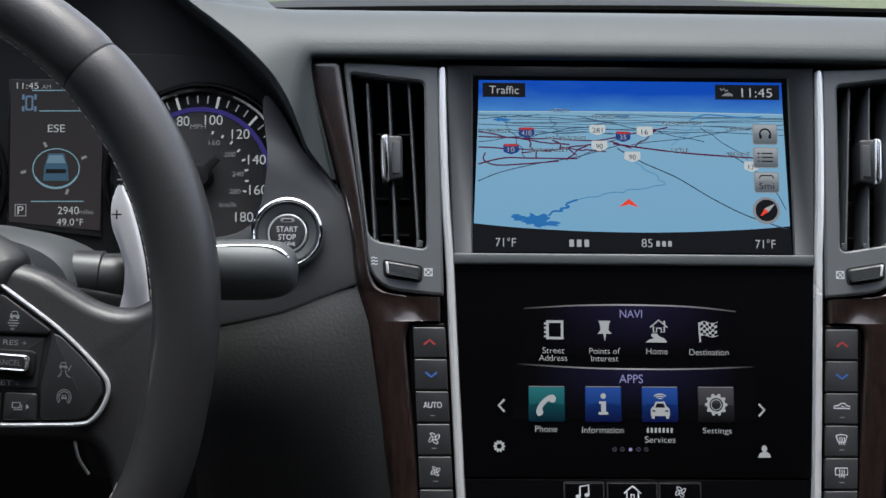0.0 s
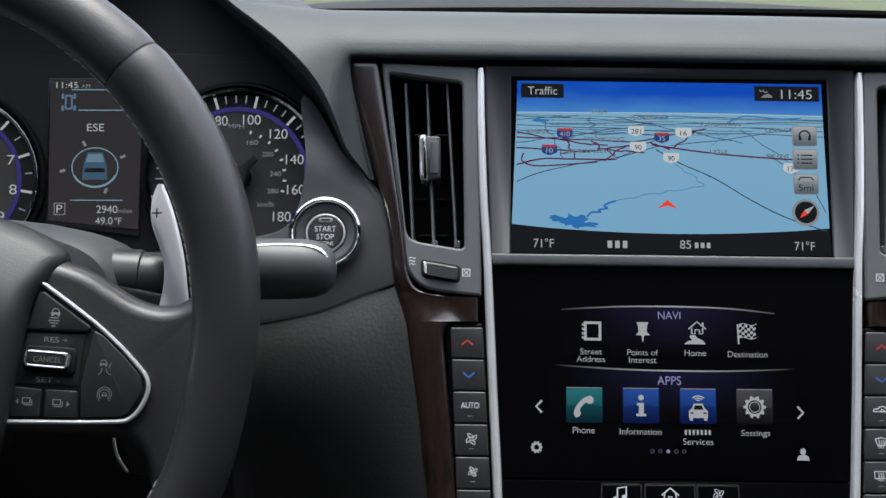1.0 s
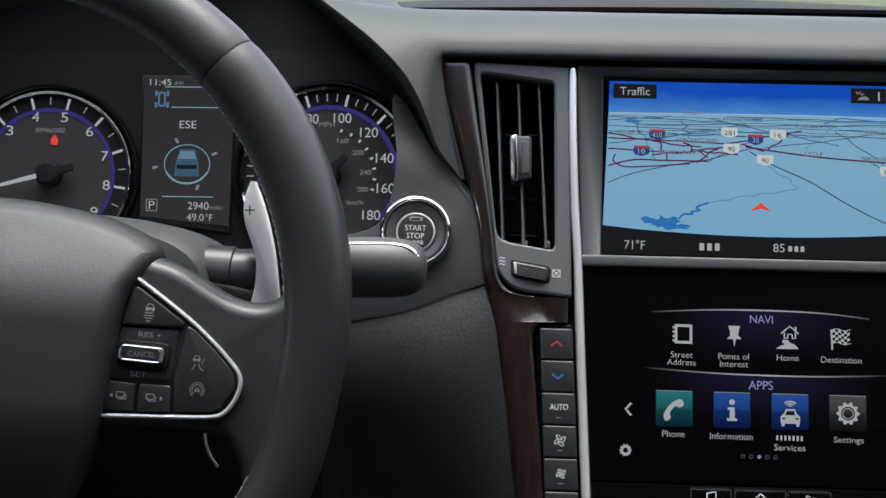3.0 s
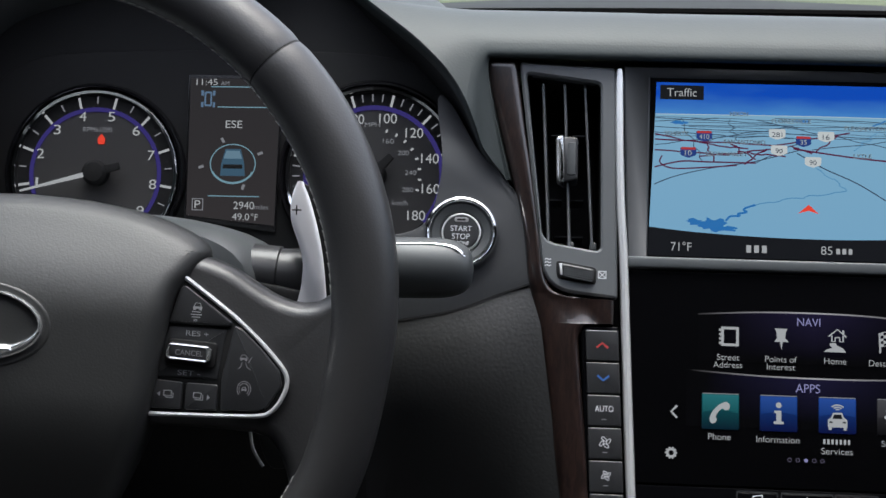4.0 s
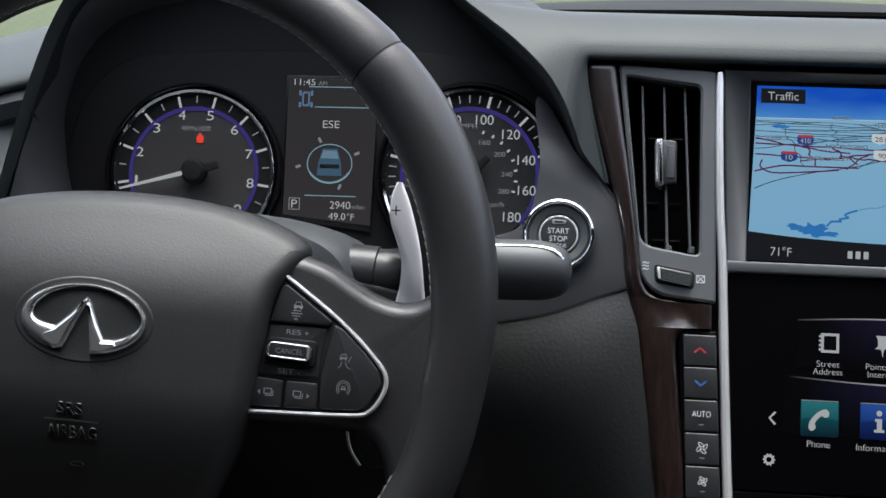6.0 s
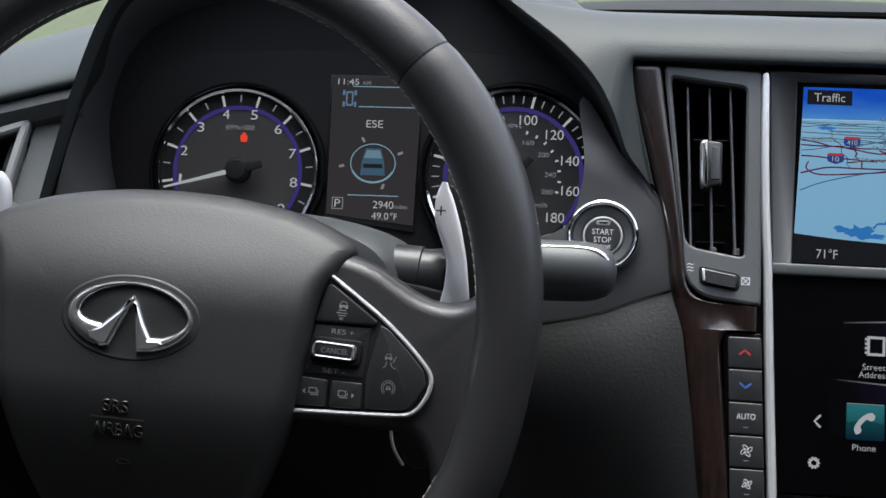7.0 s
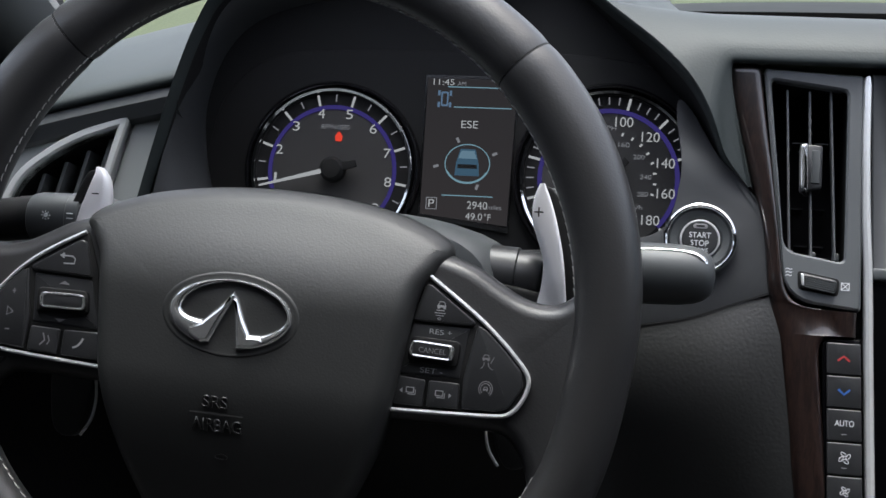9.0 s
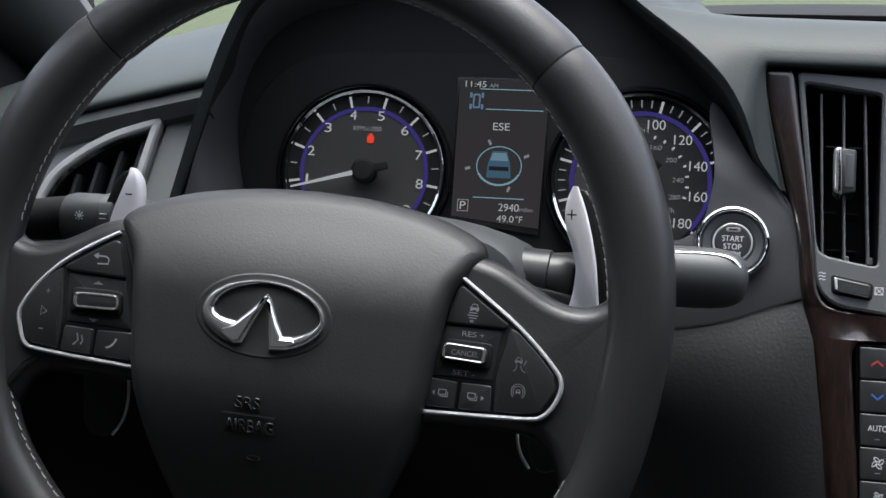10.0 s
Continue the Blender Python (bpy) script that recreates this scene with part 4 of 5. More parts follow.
for dx in (-1, 1):
    part("icon_piece", slab(box_outline(12.2 + 3.4 * dx, -181.4, 1.6, 0.8, 0.2), Z + 0.08, Z + 0.16), MAP_BAR, a)
    part("icon_piece", slab(box_outline(12.2 + 3.8 * dx, -184.6, 1.6, 1.6, 0.3), Z, Z + 0.1), WHITE_LIT, a)
for r in (1.2, 2.6, 4.0):
    part("icon_line", ribbon([(12.2 + r * math.cos(t), -175.6 + 0.8 * r * math.sin(t)) for t in [radians(40 + 10 * i) for i in range(11)]], 0.7, Z + 0.1), WHITE_LIT, a)
a = app("tile_grey", 42.0, (0.004, 0.004, 0.005), (0.075, 0.075, 0.085))


def gear(x, y, r, parent, z, teeth=10):
    pts = []
    for i in range(teeth * 4):
        k = r if i % 4 < 2 else r * 0.8
        pts.append((x + k * math.cos(2 * math.pi * (i - 0.5) / (teeth * 4)), y + k * math.sin(2 * math.pi * (i - 0.5) / (teeth * 4))))
    inner = [(x + 0.42 * r * math.cos(2 * math.pi * (i - 0.5) / (teeth * 4)), y + 0.42 * r * math.sin(2 * math.pi * (i - 0.5) / (teeth * 4))) for i in range(teeth * 4)]
    return part("gear_icon", band(pts, inner, z - 0.1, z), WHITE_LIT, parent, smooth=False)


gear(42, -177.9, 6.0, a, Z + 0.15)
part("icon_line", band(oval(42, -177.9, 3.6, 3.6, 32), oval(42, -177.9, 2.9, 2.9, 32), Z + 0.12, Z + 0.2), MAP_BAR, a, smooth=False)
part("menu_arrow", ribbon([(-70.4, -175.6), (-73.4, -178.8), (-70.4, -182)], 1.2, Z), WHITE_LIT, touch)
part("menu_arrow", ribbon([(64.6, -177.4), (67.6, -180.6), (64.6, -183.8)], 1.2, Z), WHITE_LIT, touch)
gear(-73.2, -200.2, 3.2, touch, Z)
part("profile_icon", slab(oval(66.9, -201.0, 1.5, 1.8, 14), Z - 0.1, Z), WHITE_LIT, touch, smooth=False)
part("profile_icon", slab(curve([(63.6, -205.6), (64.2, -203.6), (66, -202.6), (67.8, -202.6), (69.6, -203.6), (70.2, -205.6)], 3), Z - 0.1, Z), WHITE_LIT, touch, smooth=False)
VIOLET_DIM = light("dim_violet", (0.12, 0.11, 0.17), 0.26)
for i in range(5):
    if i == 2:
        part("page_dot", slab(oval(-12.4 + 4.2 * i, -201.6, 1.0, 1.0, 14), Z - 0.1, Z), LILAC_LIT, touch, smooth=False)
    else:
        part("page_dot", band(oval(-12.4 + 4.2 * i, -201.6, 1.1, 1.1, 14), oval(-12.4 + 4.2 * i, -201.6, 0.75, 0.75, 14), Z - 0.1, Z), VIOLET_DIM, touch, smooth=False)

# ---- hard keys under the touchscreen ----
keys = thing("shortcut_panel", STACK, "black gloss strip of shortcut keys below the touchscreen", "button panel")
part("housing", slab([(-91.3, -217.2), (91.3, -217.2), (88, -275), (-88, -275)], -6, 1.2, 0.5), GLOSS, keys)
for x, w in ((-28.8, 20), (-3.4, 25.4), (21.8, 21)):
    part("key_frame", band(box_outline(x, -231, w + 1.4, 25.4, 1.4), box_outline(x, -231, w, 24, 1.0), 0.8, 1.7), KEY, keys)
    k = part("key", slab(box_outline(x, -231, w - 0.2, 23.8, 1.0), 0.5, 2.0, 0.6), GLOSS, keys)
    if w == 20:
        part("icon_line", ribbon([(x - 2.2, -226.2), (x - 2.2, -221), (x + 2.4, -220.2), (x + 2.4, -225.4)], 0.8, 2.1), PRINT, k)
        part("icon_piece", slab(oval(x - 3.2, -226.2, 1.3, 1.0, 12), 2.0, 2.1), PRINT, k)
        part("icon_piece", slab(oval(x + 1.4, -225.4, 1.3, 1.0, 12), 2.0, 2.1), PRINT, k)
    elif w == 21:
        fan_icon(x, -223.6, 3.2, k, 2.1)
    else:
        part("icon_line", ribbon([(x - 4.4, -224.4), (x, -220.6), (x + 4.4, -224.4)], 0.8, 2.1), PRINT, k)
        part("icon_line", ribbon([(x - 3, -223.6), (x - 3, -227.6), (x - 0.8, -227.6), (x - 0.8, -225), (x + 0.8, -225), (x + 0.8, -227.6), (x + 3, -227.6), (x + 3, -223.6)], 0.7, 2.1), PRINT, k)

# ---- start button ----
START = STACK @ pose(-0.1868, -0.0870, 0)
start = thing("start_button", START, "round black start button in a wide chrome ring", "push button")
part("chrome_ring", turned([(20.4, -6), (20.3, 1.0), (19.9, 3.0), (19.0, 4.6), (18.0, 5.0), (17.2, 4.4), (16.5, 2.8), (16.0, -2)], 64), CHROME, start, "bright chrome ring")
part("collar", turned([(16.3, -2), (16.2, 2.4), (15.4, 3.0), (12.0, 2.2), (10.8, 0.8), (10.6, -2)], 56), PLASTIC, start, "dark plastic collar")
part("bright_edge", turned([(10.7, 0), (10.6, 2.0), (10.0, 2.4), (9.6, 2.2), (9.5, 0)], 48), SATIN, start, "thin silver edge")
cap = part("cap", turned([(9.6, 0), (9.5, 2.4), (9.0, 3.0), (5, 3.2), (0.01, 3.2)], 48), KEY, start, "black button cap")
lettering("START", 0, 1.9, 11.4, 3.5, PRINT, cap, 3.0)
lettering("STOP", 0, -2.4, 9.4, 3.5, PRINT, cap, 3.0)
lettering("ENGINE", 0, -6.0, 9.0, 3.4, PRINT, cap, 2.0)
part("indicator", slab(box_outline(0, 6.8, 7.6, 2.6, 1.2), 3.0, 3.5, 0.2), FAINT, cap)
part("indicator_slot", slab(box_outline(0, 6.8, 4.6, 0.9, 0.4), 3.4, 3.6), BLACK, cap)

# ---- dials ----
cluster = thing("instrument_cluster", GAUGE, "instrument cluster with two dials and an info display", "instrument cluster")
FACE = surface("dial_face", (0.042, 0.040, 0.040), 0.55, grain=0.05, size=0.0006)
part("face_panel", slab([(-200, -130), (150, -130), (150, 10), (125, 45), (95, 72), (60, 88), (-130, 88), (-165, 60), (-185, 20)], -14, -3, 2), BLACK, cluster, "matt black face")
part("mask", slab(curve([(-158, -60), (-156, -10), (-146, 18), (-120, 38), (-70, 43), (0, 44), (70, 43), (112, 34), (132, 8), (134, -30), (128, -70), (60, -95), (-100, -95)], 4, True), -8, -1.5, 1), BLACK, cluster)


PIANO = surface("piano_black", (0.006, 0.006, 0.007), 0.10, mottle=0.2, wear=0.03)


def dial(x, y, r, numbers, step, a0, a1, label):
    d = part("dial", turned([(r * 0.99, -2), (r * 0.99, 0.5), (0.01, 0.5)], 72, x, y), FACE, cluster, label)
    part("bezel_ring", turned([(r + 2.6, -2), (r + 2.4, 3.5), (r + 1.2, 5.0), (r - 0.2, 4.2), (r - 0.6, 1)], 80, x, y), CHROME, d, "silver bezel ring")
    part("outer_ring", turned([(r + 6.4, -3), (r + 5.8, 3.0), (r + 4.6, 4.6), (r + 3.4, 4.4), (r + 2.7, 2.5)], 80, x, y), PIANO, d, "glossy black outer ring")
    part("tick_band", band(oval(x, y, r - 0.8, r - 0.8, 72), oval(x, y, r * 0.80, r * 0.80, 72), 0.4, 0.8), BLACK, d)
    arc = [radians(a0 + (a1 - a0) * i / 60) for i in range(61)]
    part("light_arc", ribbon([(x + r * 0.80 * math.cos(t), y + r * 0.80 * math.sin(t)) for t in arc], r * 0.055, 1.0), VIOLET_LIT, d, "violet lit arc")
    n = len(numbers) - 1
    for i in range(n * step + 1):
        t = radians(a0 + (a1 - a0) * i / (n * step))
        big = i % step == 0
        ra, rb = (0.83, 0.97) if big else (0.87, 0.96)
        c, s = math.cos(t), math.sin(t)
        part("tick", ribbon([(x + r * ra * c, y + r * ra * s), (x + r * rb * c, y + r * rb * s)], 1.5 if big else 0.8, 1.1), DIAL_LIT if big else DIM_LIT, d)
        if big:
            body = numbers[i // step]
            k = 0.735 if r < 48 else 0.69
            lettering(body, x + r * k * c, y + r * k * s, (1.6 if body == "1" else 1.2 + 3.0 * len(body)), 1.2, DIAL_LIT, d, 5.6)
    return d


def hub_and_needle(d, x, y, r, a):
    c, s = math.cos(radians(a)), math.sin(radians(a))
    hub = part("needle_hub", turned([(7.6, 0), (7.4, 6), (5.5, 8.5), (0.01, 9)], 32, x, y), BLACK, d, "black needle hub")
    p, q = Vector((x, y)) + Vector((c, s)) * 6, Vector((x, y)) + Vector((c, s)) * r * 0.95
    o = Vector((-s, c))
    part("needle", slab([tuple(p + o * 1.3), tuple(q + o * 0.5), tuple(q - o * 0.5), tuple(p - o * 1.3)], 6.2, 7.4, 0.3), DIAL_LIT, hub, "white needle")
    part("counterweight", slab([tuple(Vector((x, y)) + o * 3), tuple(Vector((x, y)) - Vector((c, s)) * 15 + o * 2), tuple(Vector((x, y)) - Vector((c, s)) * 15 - o * 2), tuple(Vector((x, y)) - o * 3)], 5, 6.8, 0.4), BLACK, hub)


tach = dial(-80.4, -29.8, 47.0, ["0", "1", "2", "3", "4", "5", "6", "7", "8", "9"], 2, 217.4, -37.6, "round rev counter dial")
hub_and_needle(tach, -79.4, -29.4, 47.0, 195)
lettering("RPMx1000", -79.8, -4.0, 17, 1.2, DIM_LIT, tach, 3.0)
part("warning_lamp", slab(rounded([(-79.3, -12.4), (-75.7, -12.4), (-75.3, -9.2), (-77.5, -6.2), (-79.7, -9.2)], 0.6, 3), 0.6, 1.1), RED_LIT, tach, "lit red warning lamp")
speed = dial(81.8, -28.0, 49.0, ["0", "20", "40", "60", "80", "100", "120", "140", "160", "180"], 4, 226, -42, "round speedometer dial")
hub_and_needle(speed, 81.8, -28.0, 49.0, 226)
lettering("MPH", 80.5, 1.2, 9, 1.2, DIM_LIT, speed, 2.8)
for i in range(1, 9):
    t = radians(88 - 13.2 * i)
    part("km_tick", ribbon([(81.8 + 25.6 * math.cos(t), -28 + 25.6 * math.sin(t)), (81.8 + 27.6 * math.cos(t), -28 + 27.6 * math.sin(t))], 1.2, 1.1), DIAL_LIT, speed)
for body, t in (("160", 68), ("200", 38), ("240", 5), ("280", -22)):
    lettering(body, 81.8 + 21.4 * math.cos(radians(t)), -28 + 21.4 * math.sin(radians(t)), 6.4, 1.2, DIM_LIT, speed, 2.8)
lettering("km/h", 97.5, -43.6, 9, 1.2, DIM_LIT, speed, 3.0)

info = part("info_display", slab([(-27.6, 29), (28, 29), (26, -62), (-27.6, -55)], -3, 0.2, 0.3), surface("display_glass", (0.012, 0.012, 0.013), 0.2), cluster, "dark upright info display")
DISPLAY = map_material("display_light", (0.060, 0.055, 0.058), (0.050, 0.048, 0.052), -50, 20, 0.215)
part("lit_field", slab([(-26.2, 27), (26.6, 27), (25, -58), (-26.2, -52.8)], 0.1, 0.5), DISPLAY, info, smooth=False)
CYAN = light("cyan_light", (0.25, 0.45, 0.55), 0.259)
lettering("11:45", -16.6, 24.9, 12.4, 0.7, DIAL_LIT, info, 3.6)
lettering("AM", -6.0, 24.3, 5, 0.7, DIM_LIT, info, 2.4)
for y, x0, x1 in ((22.2, -14, 24), (10.4, -10, 24), (-41.4, -14, 16)):
    part("divider", ribbon([(x0, y), (x1, y)], 0.6, 0.7), CYAN, info)
DRIVE = light("drive_light", (0.16, 0.27, 0.42), 0.24)
car = part("drive_icon", band(box_outline(-15.6, 15, 4.4, 8.6, 1), box_outline(-15.6, 15, 2.6, 6.6, 0.8), 0.5, 0.8), DRIVE, info, smooth=False)
for dx in (-1, 1):
    for dy in (-1, 1):
        part("icon_piece", slab(box_outline(-15.6 + 3.4 * dx, 15 + 3.4 * dy, 1.4, 3.0), 0.6, 0.8), DRIVE, car, smooth=False)
lettering("ESE", 0, 0.4, 9.8, 0.7, DIAL_LIT, info, 4.4)
ring = part("compass_ring", band(oval(0, -22.6, 13.4, 11.6, 48), oval(0, -22.6, 12.8, 11.0, 48), 0.5, 0.7), CYAN, info, smooth=False)
part("icon_line", ribbon([(13 * math.cos(t), -22.6 + 11.2 * math.sin(t)) for t in [radians(205 + 13 * i) for i in range(11)]], 1.2, 0.8), CYAN, ring)
part("car_icon", slab([(-4.4, -14), (4.4, -14), (6.6, -22), (7.2, -29.6), (-7.2, -29.6), (-6.6, -22)], 0.5, 0.8), light("car_light", (0.05, 0.11, 0.17), 0.345), ring, smooth=False)
part("car_icon", slab([(-3.8, -15), (3.8, -15), (5.4, -19.6), (-5.4, -19.6)], 0.6, 0.9), light("car_roof_light", (0.14, 0.24, 0.32), 0.345), ring, smooth=False)
part("car_icon", slab([(-5.6, -23), (5.6, -23), (5.8, -25.4), (-5.8, -25.4)], 0.6, 0.9), BLACK, ring, smooth=False)
for x, y, a in ((-18.4, -24.6, 0.3), (15.8, -16.4, 0.4), (-6.2, -9, 2.1), (6.4, -36, 1.2)):
    part("compass_mark", ribbon([(x - 1.6 * math.cos(a), y - 1.6 * math.sin(a)), (x + 1.6 * math.cos(a), y + 1.6 * math.sin(a))], 1.6, 0.8), DIM_LIT, ring)
part("gear_box", band(box_outline(-19.8, -46.4, 6.6, 7), box_outline(-19.8, -46.4, 5.6, 6), 0.5, 0.7), DIM_LIT, info)
lettering("P", -19.8, -46.4, 3.4, 0.7, DIAL_LIT, info, 4.6)
lettering("2940", 7.2, -46.6, 12, 0.7, DIAL_LIT, info, 4.4)
lettering("miles", 17.4, -47.4, 8, 0.7, DIM_LIT, info, 2.6)
lettering("49.0", 5.6, -53.2, 10, 0.7, DIAL_LIT, info, 4.0)
lettering("°F", 13.6, -53.2, 4, 0.7, DIAL_LIT, info, 4.0)

# ---- steering column ----
COLUMN = pose(-0.400, 0.470, 0.84, 72.0)
column = thing("steering_column", WHEEL, "dark grey plastic steering column shroud", "steering column")


def superoval(rx, ry, x, y, z, n=40, e=0.6):
    pts = []
    for i in range(n):
        t = 2 * math.pi * i / n
        c, s = math.cos(t), math.sin(t)
        pts.append((x + rx * math.copysign(abs(c) ** e, c), y + ry * math.copysign(abs(s) ** e, s), z))
    return pts


part("shroud", loft([superoval(88, 40, 5, -6, -40, e=0.62), superoval(102, 47, 6, -4, -43, e=0.58), superoval(108, 50.5, 6, -3, -52, e=0.55), superoval(112, 53, 6, -2.5, -80, e=0.55), superoval(113, 54, 6, -2.5, -110, e=0.55), superoval(113, 54, 4, -4, -150, e=0.55)], True, True, True), GREY, column)
part("hub_collar", loft([superoval(80, 36, 3, -6, -14, e=0.75), superoval(90, 41, 4, -5, -18, e=0.75), superoval(97, 45, 5, -4, -28, e=0.75), superoval(98.5, 46, 5, -4, -37, e=0.75), superoval(96, 44.5, 5, -4, -40, e=0.75)], True, True, True), PLASTIC, column, "dark plastic collar behind the wheel hub")
part("stalk_boot", tube([(104, 20.5, -64), (118.2, 20.5, -64), (118.8, 20.5, -64)], [17.0, 17.0, 16.2], 32), KEY, column, "round plastic boot of the stalk")
part("stalk_socket", tube([(118, 20.5, -64), (129, 20.8, -63), (133, 20.8, -62.6)], [15.8, 15.4, 13.5], 32), KEY, column, "round socket of the stalk")


def stalk(name, m, length, r, label, marks):
    """A lever along x with a fat end."""
    t = thing(name, m, label, "column stalk", "stalks on the steering column")
    p = [(-80, -8, -46), (-50, -5, -36), (-20, -2, -16), (0, 0, -2), (6, 0, 0)]
    part("arm", tube(curve(p, 4), 12.0, 18), BLACK, t)
    prof = [(0, 0.72), (2, 0.92), (6, 1.0), (length * 0.5, 1.0), (length * 0.68, 0.985), (length * 0.80, 0.93), (length * 0.89, 0.82), (length * 0.95, 0.66), (length * 0.985, 0.44), (length, 0.02)]
    rings = [[(x, k * r * math.cos(2 * math.pi * i / 28), k * r * 0.96 * math.sin(2 * math.pi * i / 28)) for i in range(28)] for x, k in prof]
    part("grip", loft(rings, True, True, True), PLASTIC, t, "dark plastic grip")
    marks(t)
    return t


def right_marks(t):
    pts = [(4, 11.8, 9.4), (20, 12.5, 9.0), (35, 12.4, 8.8), (42.6, 11.0, 8.6), (47.4, 7.8, 8.2), (49.8, 4.0, 7.6)]
    part("chrome_accent", tube(curve(pts, 4), [0.5 + 0.03 * i for i in range(10)] + [0.9, 1.1, 1.4, 1.7, 1.9, 2.0, 2.0, 1.9, 1.7, 1.3, 0.5], 10), BRIGHT, t, "curved chrome accent")


def left_marks(t):
    part("collar", loft([[(x, k * math.cos(2 * math.pi * i / 28), k * math.sin(2 * math.pi * i / 28)) for i in range(28)] for x, k in ((24, 13.9), (24.6, 14.6), (31, 14.6), (31.6, 13.9))]), GREY, t, "ribbed grey collar")
    for i in range(8):
        a = 2 * math.pi * i / 8
        part("lamp_mark", tube([(14 + 1.6 * math.cos(a), 2 + 1.6 * math.sin(a), 14.1), (14 + 2.6 * math.cos(a), 2 + 2.6 * math.sin(a), 14.0)], 0.22, 4), PRINT, t)
    part("lamp_mark", turned([(1.2, 13.9), (1.1, 14.2), (0.01, 14.2)], 14, 14, 2), PRINT, t)
    for i in range(2):
        part("lamp_mark", tube([(26, 3.5 - 2.6 * i, 14.5), (29.6, 3.5 - 2.6 * i, 14.5)], 0.3, 4), PRINT, t)


stalk("wiper_stalk", pose(-0.232, 0.520, 0.8444, 78, 0, 0), 54, 15.6, "black wiper stalk with a chrome accent beside the start button", right_marks)
stalk("light_stalk", pose(-0.545, 0.520, 0.8575, 78, 0, 0) @ pose(0, 0, 0, 0, 0, 180) @ pose(0, 0, 0, 0, 0, 180), 55, 14.0, "black light stalk with a knurled collar", left_marks)


# ---- shift paddles ----
MINUS_INNER = [(118.6, 60.4), (114.8, 56.5), (112.4, 50.8), (111.8, 42), (113.2, 32.7), (114.5, 25.2), (116, 14), (118, 0), (120, -12)]
MINUS_OUTER = [(134.5, -12), (132.2, 4), (129.2, 20.9), (126.8, 33.6), (123.2, 45.9), (120.2, 56.2)]


def shift_paddle(side, sign):
    t = thing("shift_paddle", COLUMN @ pose(0.015, 0, 0), "silver magnesium shift paddle behind the steering wheel", "shift paddle", "shift paddles")
    inner = MINUS_INNER if side < 0 else [(117, 62.3), (114.5, 55.5), (113.8, 48), (114.8, 40), (118.4, 30), (120.8, 21), (120.2, 10), (118, -0.4), (114, -12)]
    outer = MINUS_OUTER if side < 0 else [(136, -12), (134, 0), (131.3, 21.7), (127.5, 38.7), (123, 53), (119.4, 61)]
    face = curve(inner, 4) + curve(outer, 4)
    left, right = curve(inner, 5), curve(outer[::-1], 5)

    def edge(line, y):
        for p, q in zip(line, line[1:]):
            if q[1] <= y <= p[1]:
                return p[0] + (q[0] - p[0]) * (p[1] - y) / max(1e-6, p[1] - q[1])
        return line[0][0] if y > line[0][1] else line[-1][0]

    rows = []
    for i in range(38):
        y = inner[0][1] - 0.5 - (inner[0][1] + 11.3) * i / 37
        a, b = edge(left, y), max(edge(right, y), edge(left, y) + 0.8)
        row = []
        for k in (0.02, 0.10, 0.22, 0.36, 0.5, 0.64, 0.78, 0.90, 0.98):
            x = a + (b - a) * k
            z = -29.6 - 0.9 * (2 * abs(k - 0.5)) ** 6
            if side > 0:
                crease = x - (113.2 + (48 - y) * 0.40)
                z += 0.10 * (b - x) * ease((y - 10) / 40) - 0.10 * max(0.0, y - 12)
                if crease < 0:
                    z += max(-5.0, 0.62 * crease) * ease((46 - y) / 16)
            else:
                z += 0.36 * (x - a) - 1.6 * ease((0.22 - k) / 0.22)
            row.append((x, z))
        row = [(a, row[0][1] - 3.6), (a, row[0][1] - 0.8)] + row + [(b, row[-1][1] - 0.8), (b, row[-1][1] - 3.6)]
        rows.append([(side * x, y, z) for x, z in row])
    part("blade", loft(rows, False, False, False), PADDLE, t, sharp=50)
    if side < 0:
        rest = curve([(119, 59.8), (122.6, 57.6), (127.3, 48.0), (133.1, 32.7), (136.2, 20), (140, 2), (142, -12)], 4)
        rest = [(x + 3, y - 1.5) for x, y in rest] + [(x - 2, y - 2) for x, y in rest[::-1]]
    back = [(x + 5.5 * ease((70 - y) / 20) if i > 32 else x - 0.5, y) for i, (x, y) in enumerate(face)]
    part("back_plate", slab(flip(back if side > 0 else rest, side), *((-54, -44) if side > 0 else (-40, -30.5)), 1), BLACK, t, "black back plate")
    far = 0 if side > 0 else -19
    lower = [(x + far, y) for x, y in flip(curve([(96, -40), (97, -52), (99.5, -66), (103, -78), (108, -84), (117, -82), (121, -70), (120, -44)], 3, True), side)]
    part("lower_blade", slab(lower, -46, -40, 1.6), KEY, t)
    part("lower_edge", tube([(x * side + far, y, -40) for x, y in curve([(97, -50), (95.6, -62), (97.4, -74), (103, -83)], 4)], 0.9, 6), SATIN, t, "thin silver edge")
    part("mount", slab(flip([(84, 14), (122, 6), (124, -50), (84, -50)], side), -66, -46, 3), BLACK, t, "black paddle mount")
    x, y, z = (117.6, 46.6, -29.5) if side > 0 else (-118.8, 45.2, -26.6)
    part("shift_mark", ribbon([(x - 2.4, y), (x + 2.4, y)], 0.7, z), BLACK, t)
    if sign == "+":
        part("shift_mark", ribbon([(x, y - 2.4), (x, y + 2.4)], 0.7, -29.5), BLACK, t)
    return t


shift_paddle(1, "+")
shift_paddle(-1, "-")

# ---- steering wheel ----
wheel = thing("steering_wheel", WHEEL, "black leather steering wheel with light grey stitching", "steering wheel")


def rim_radius(a):
    """The rim's middle line: round above, a little fuller below the spokes."""
    return 169.4 + 8 * ease((-math.sin(a) - 0.1) / 0.5)


RX, RY = 2.4, -1.6


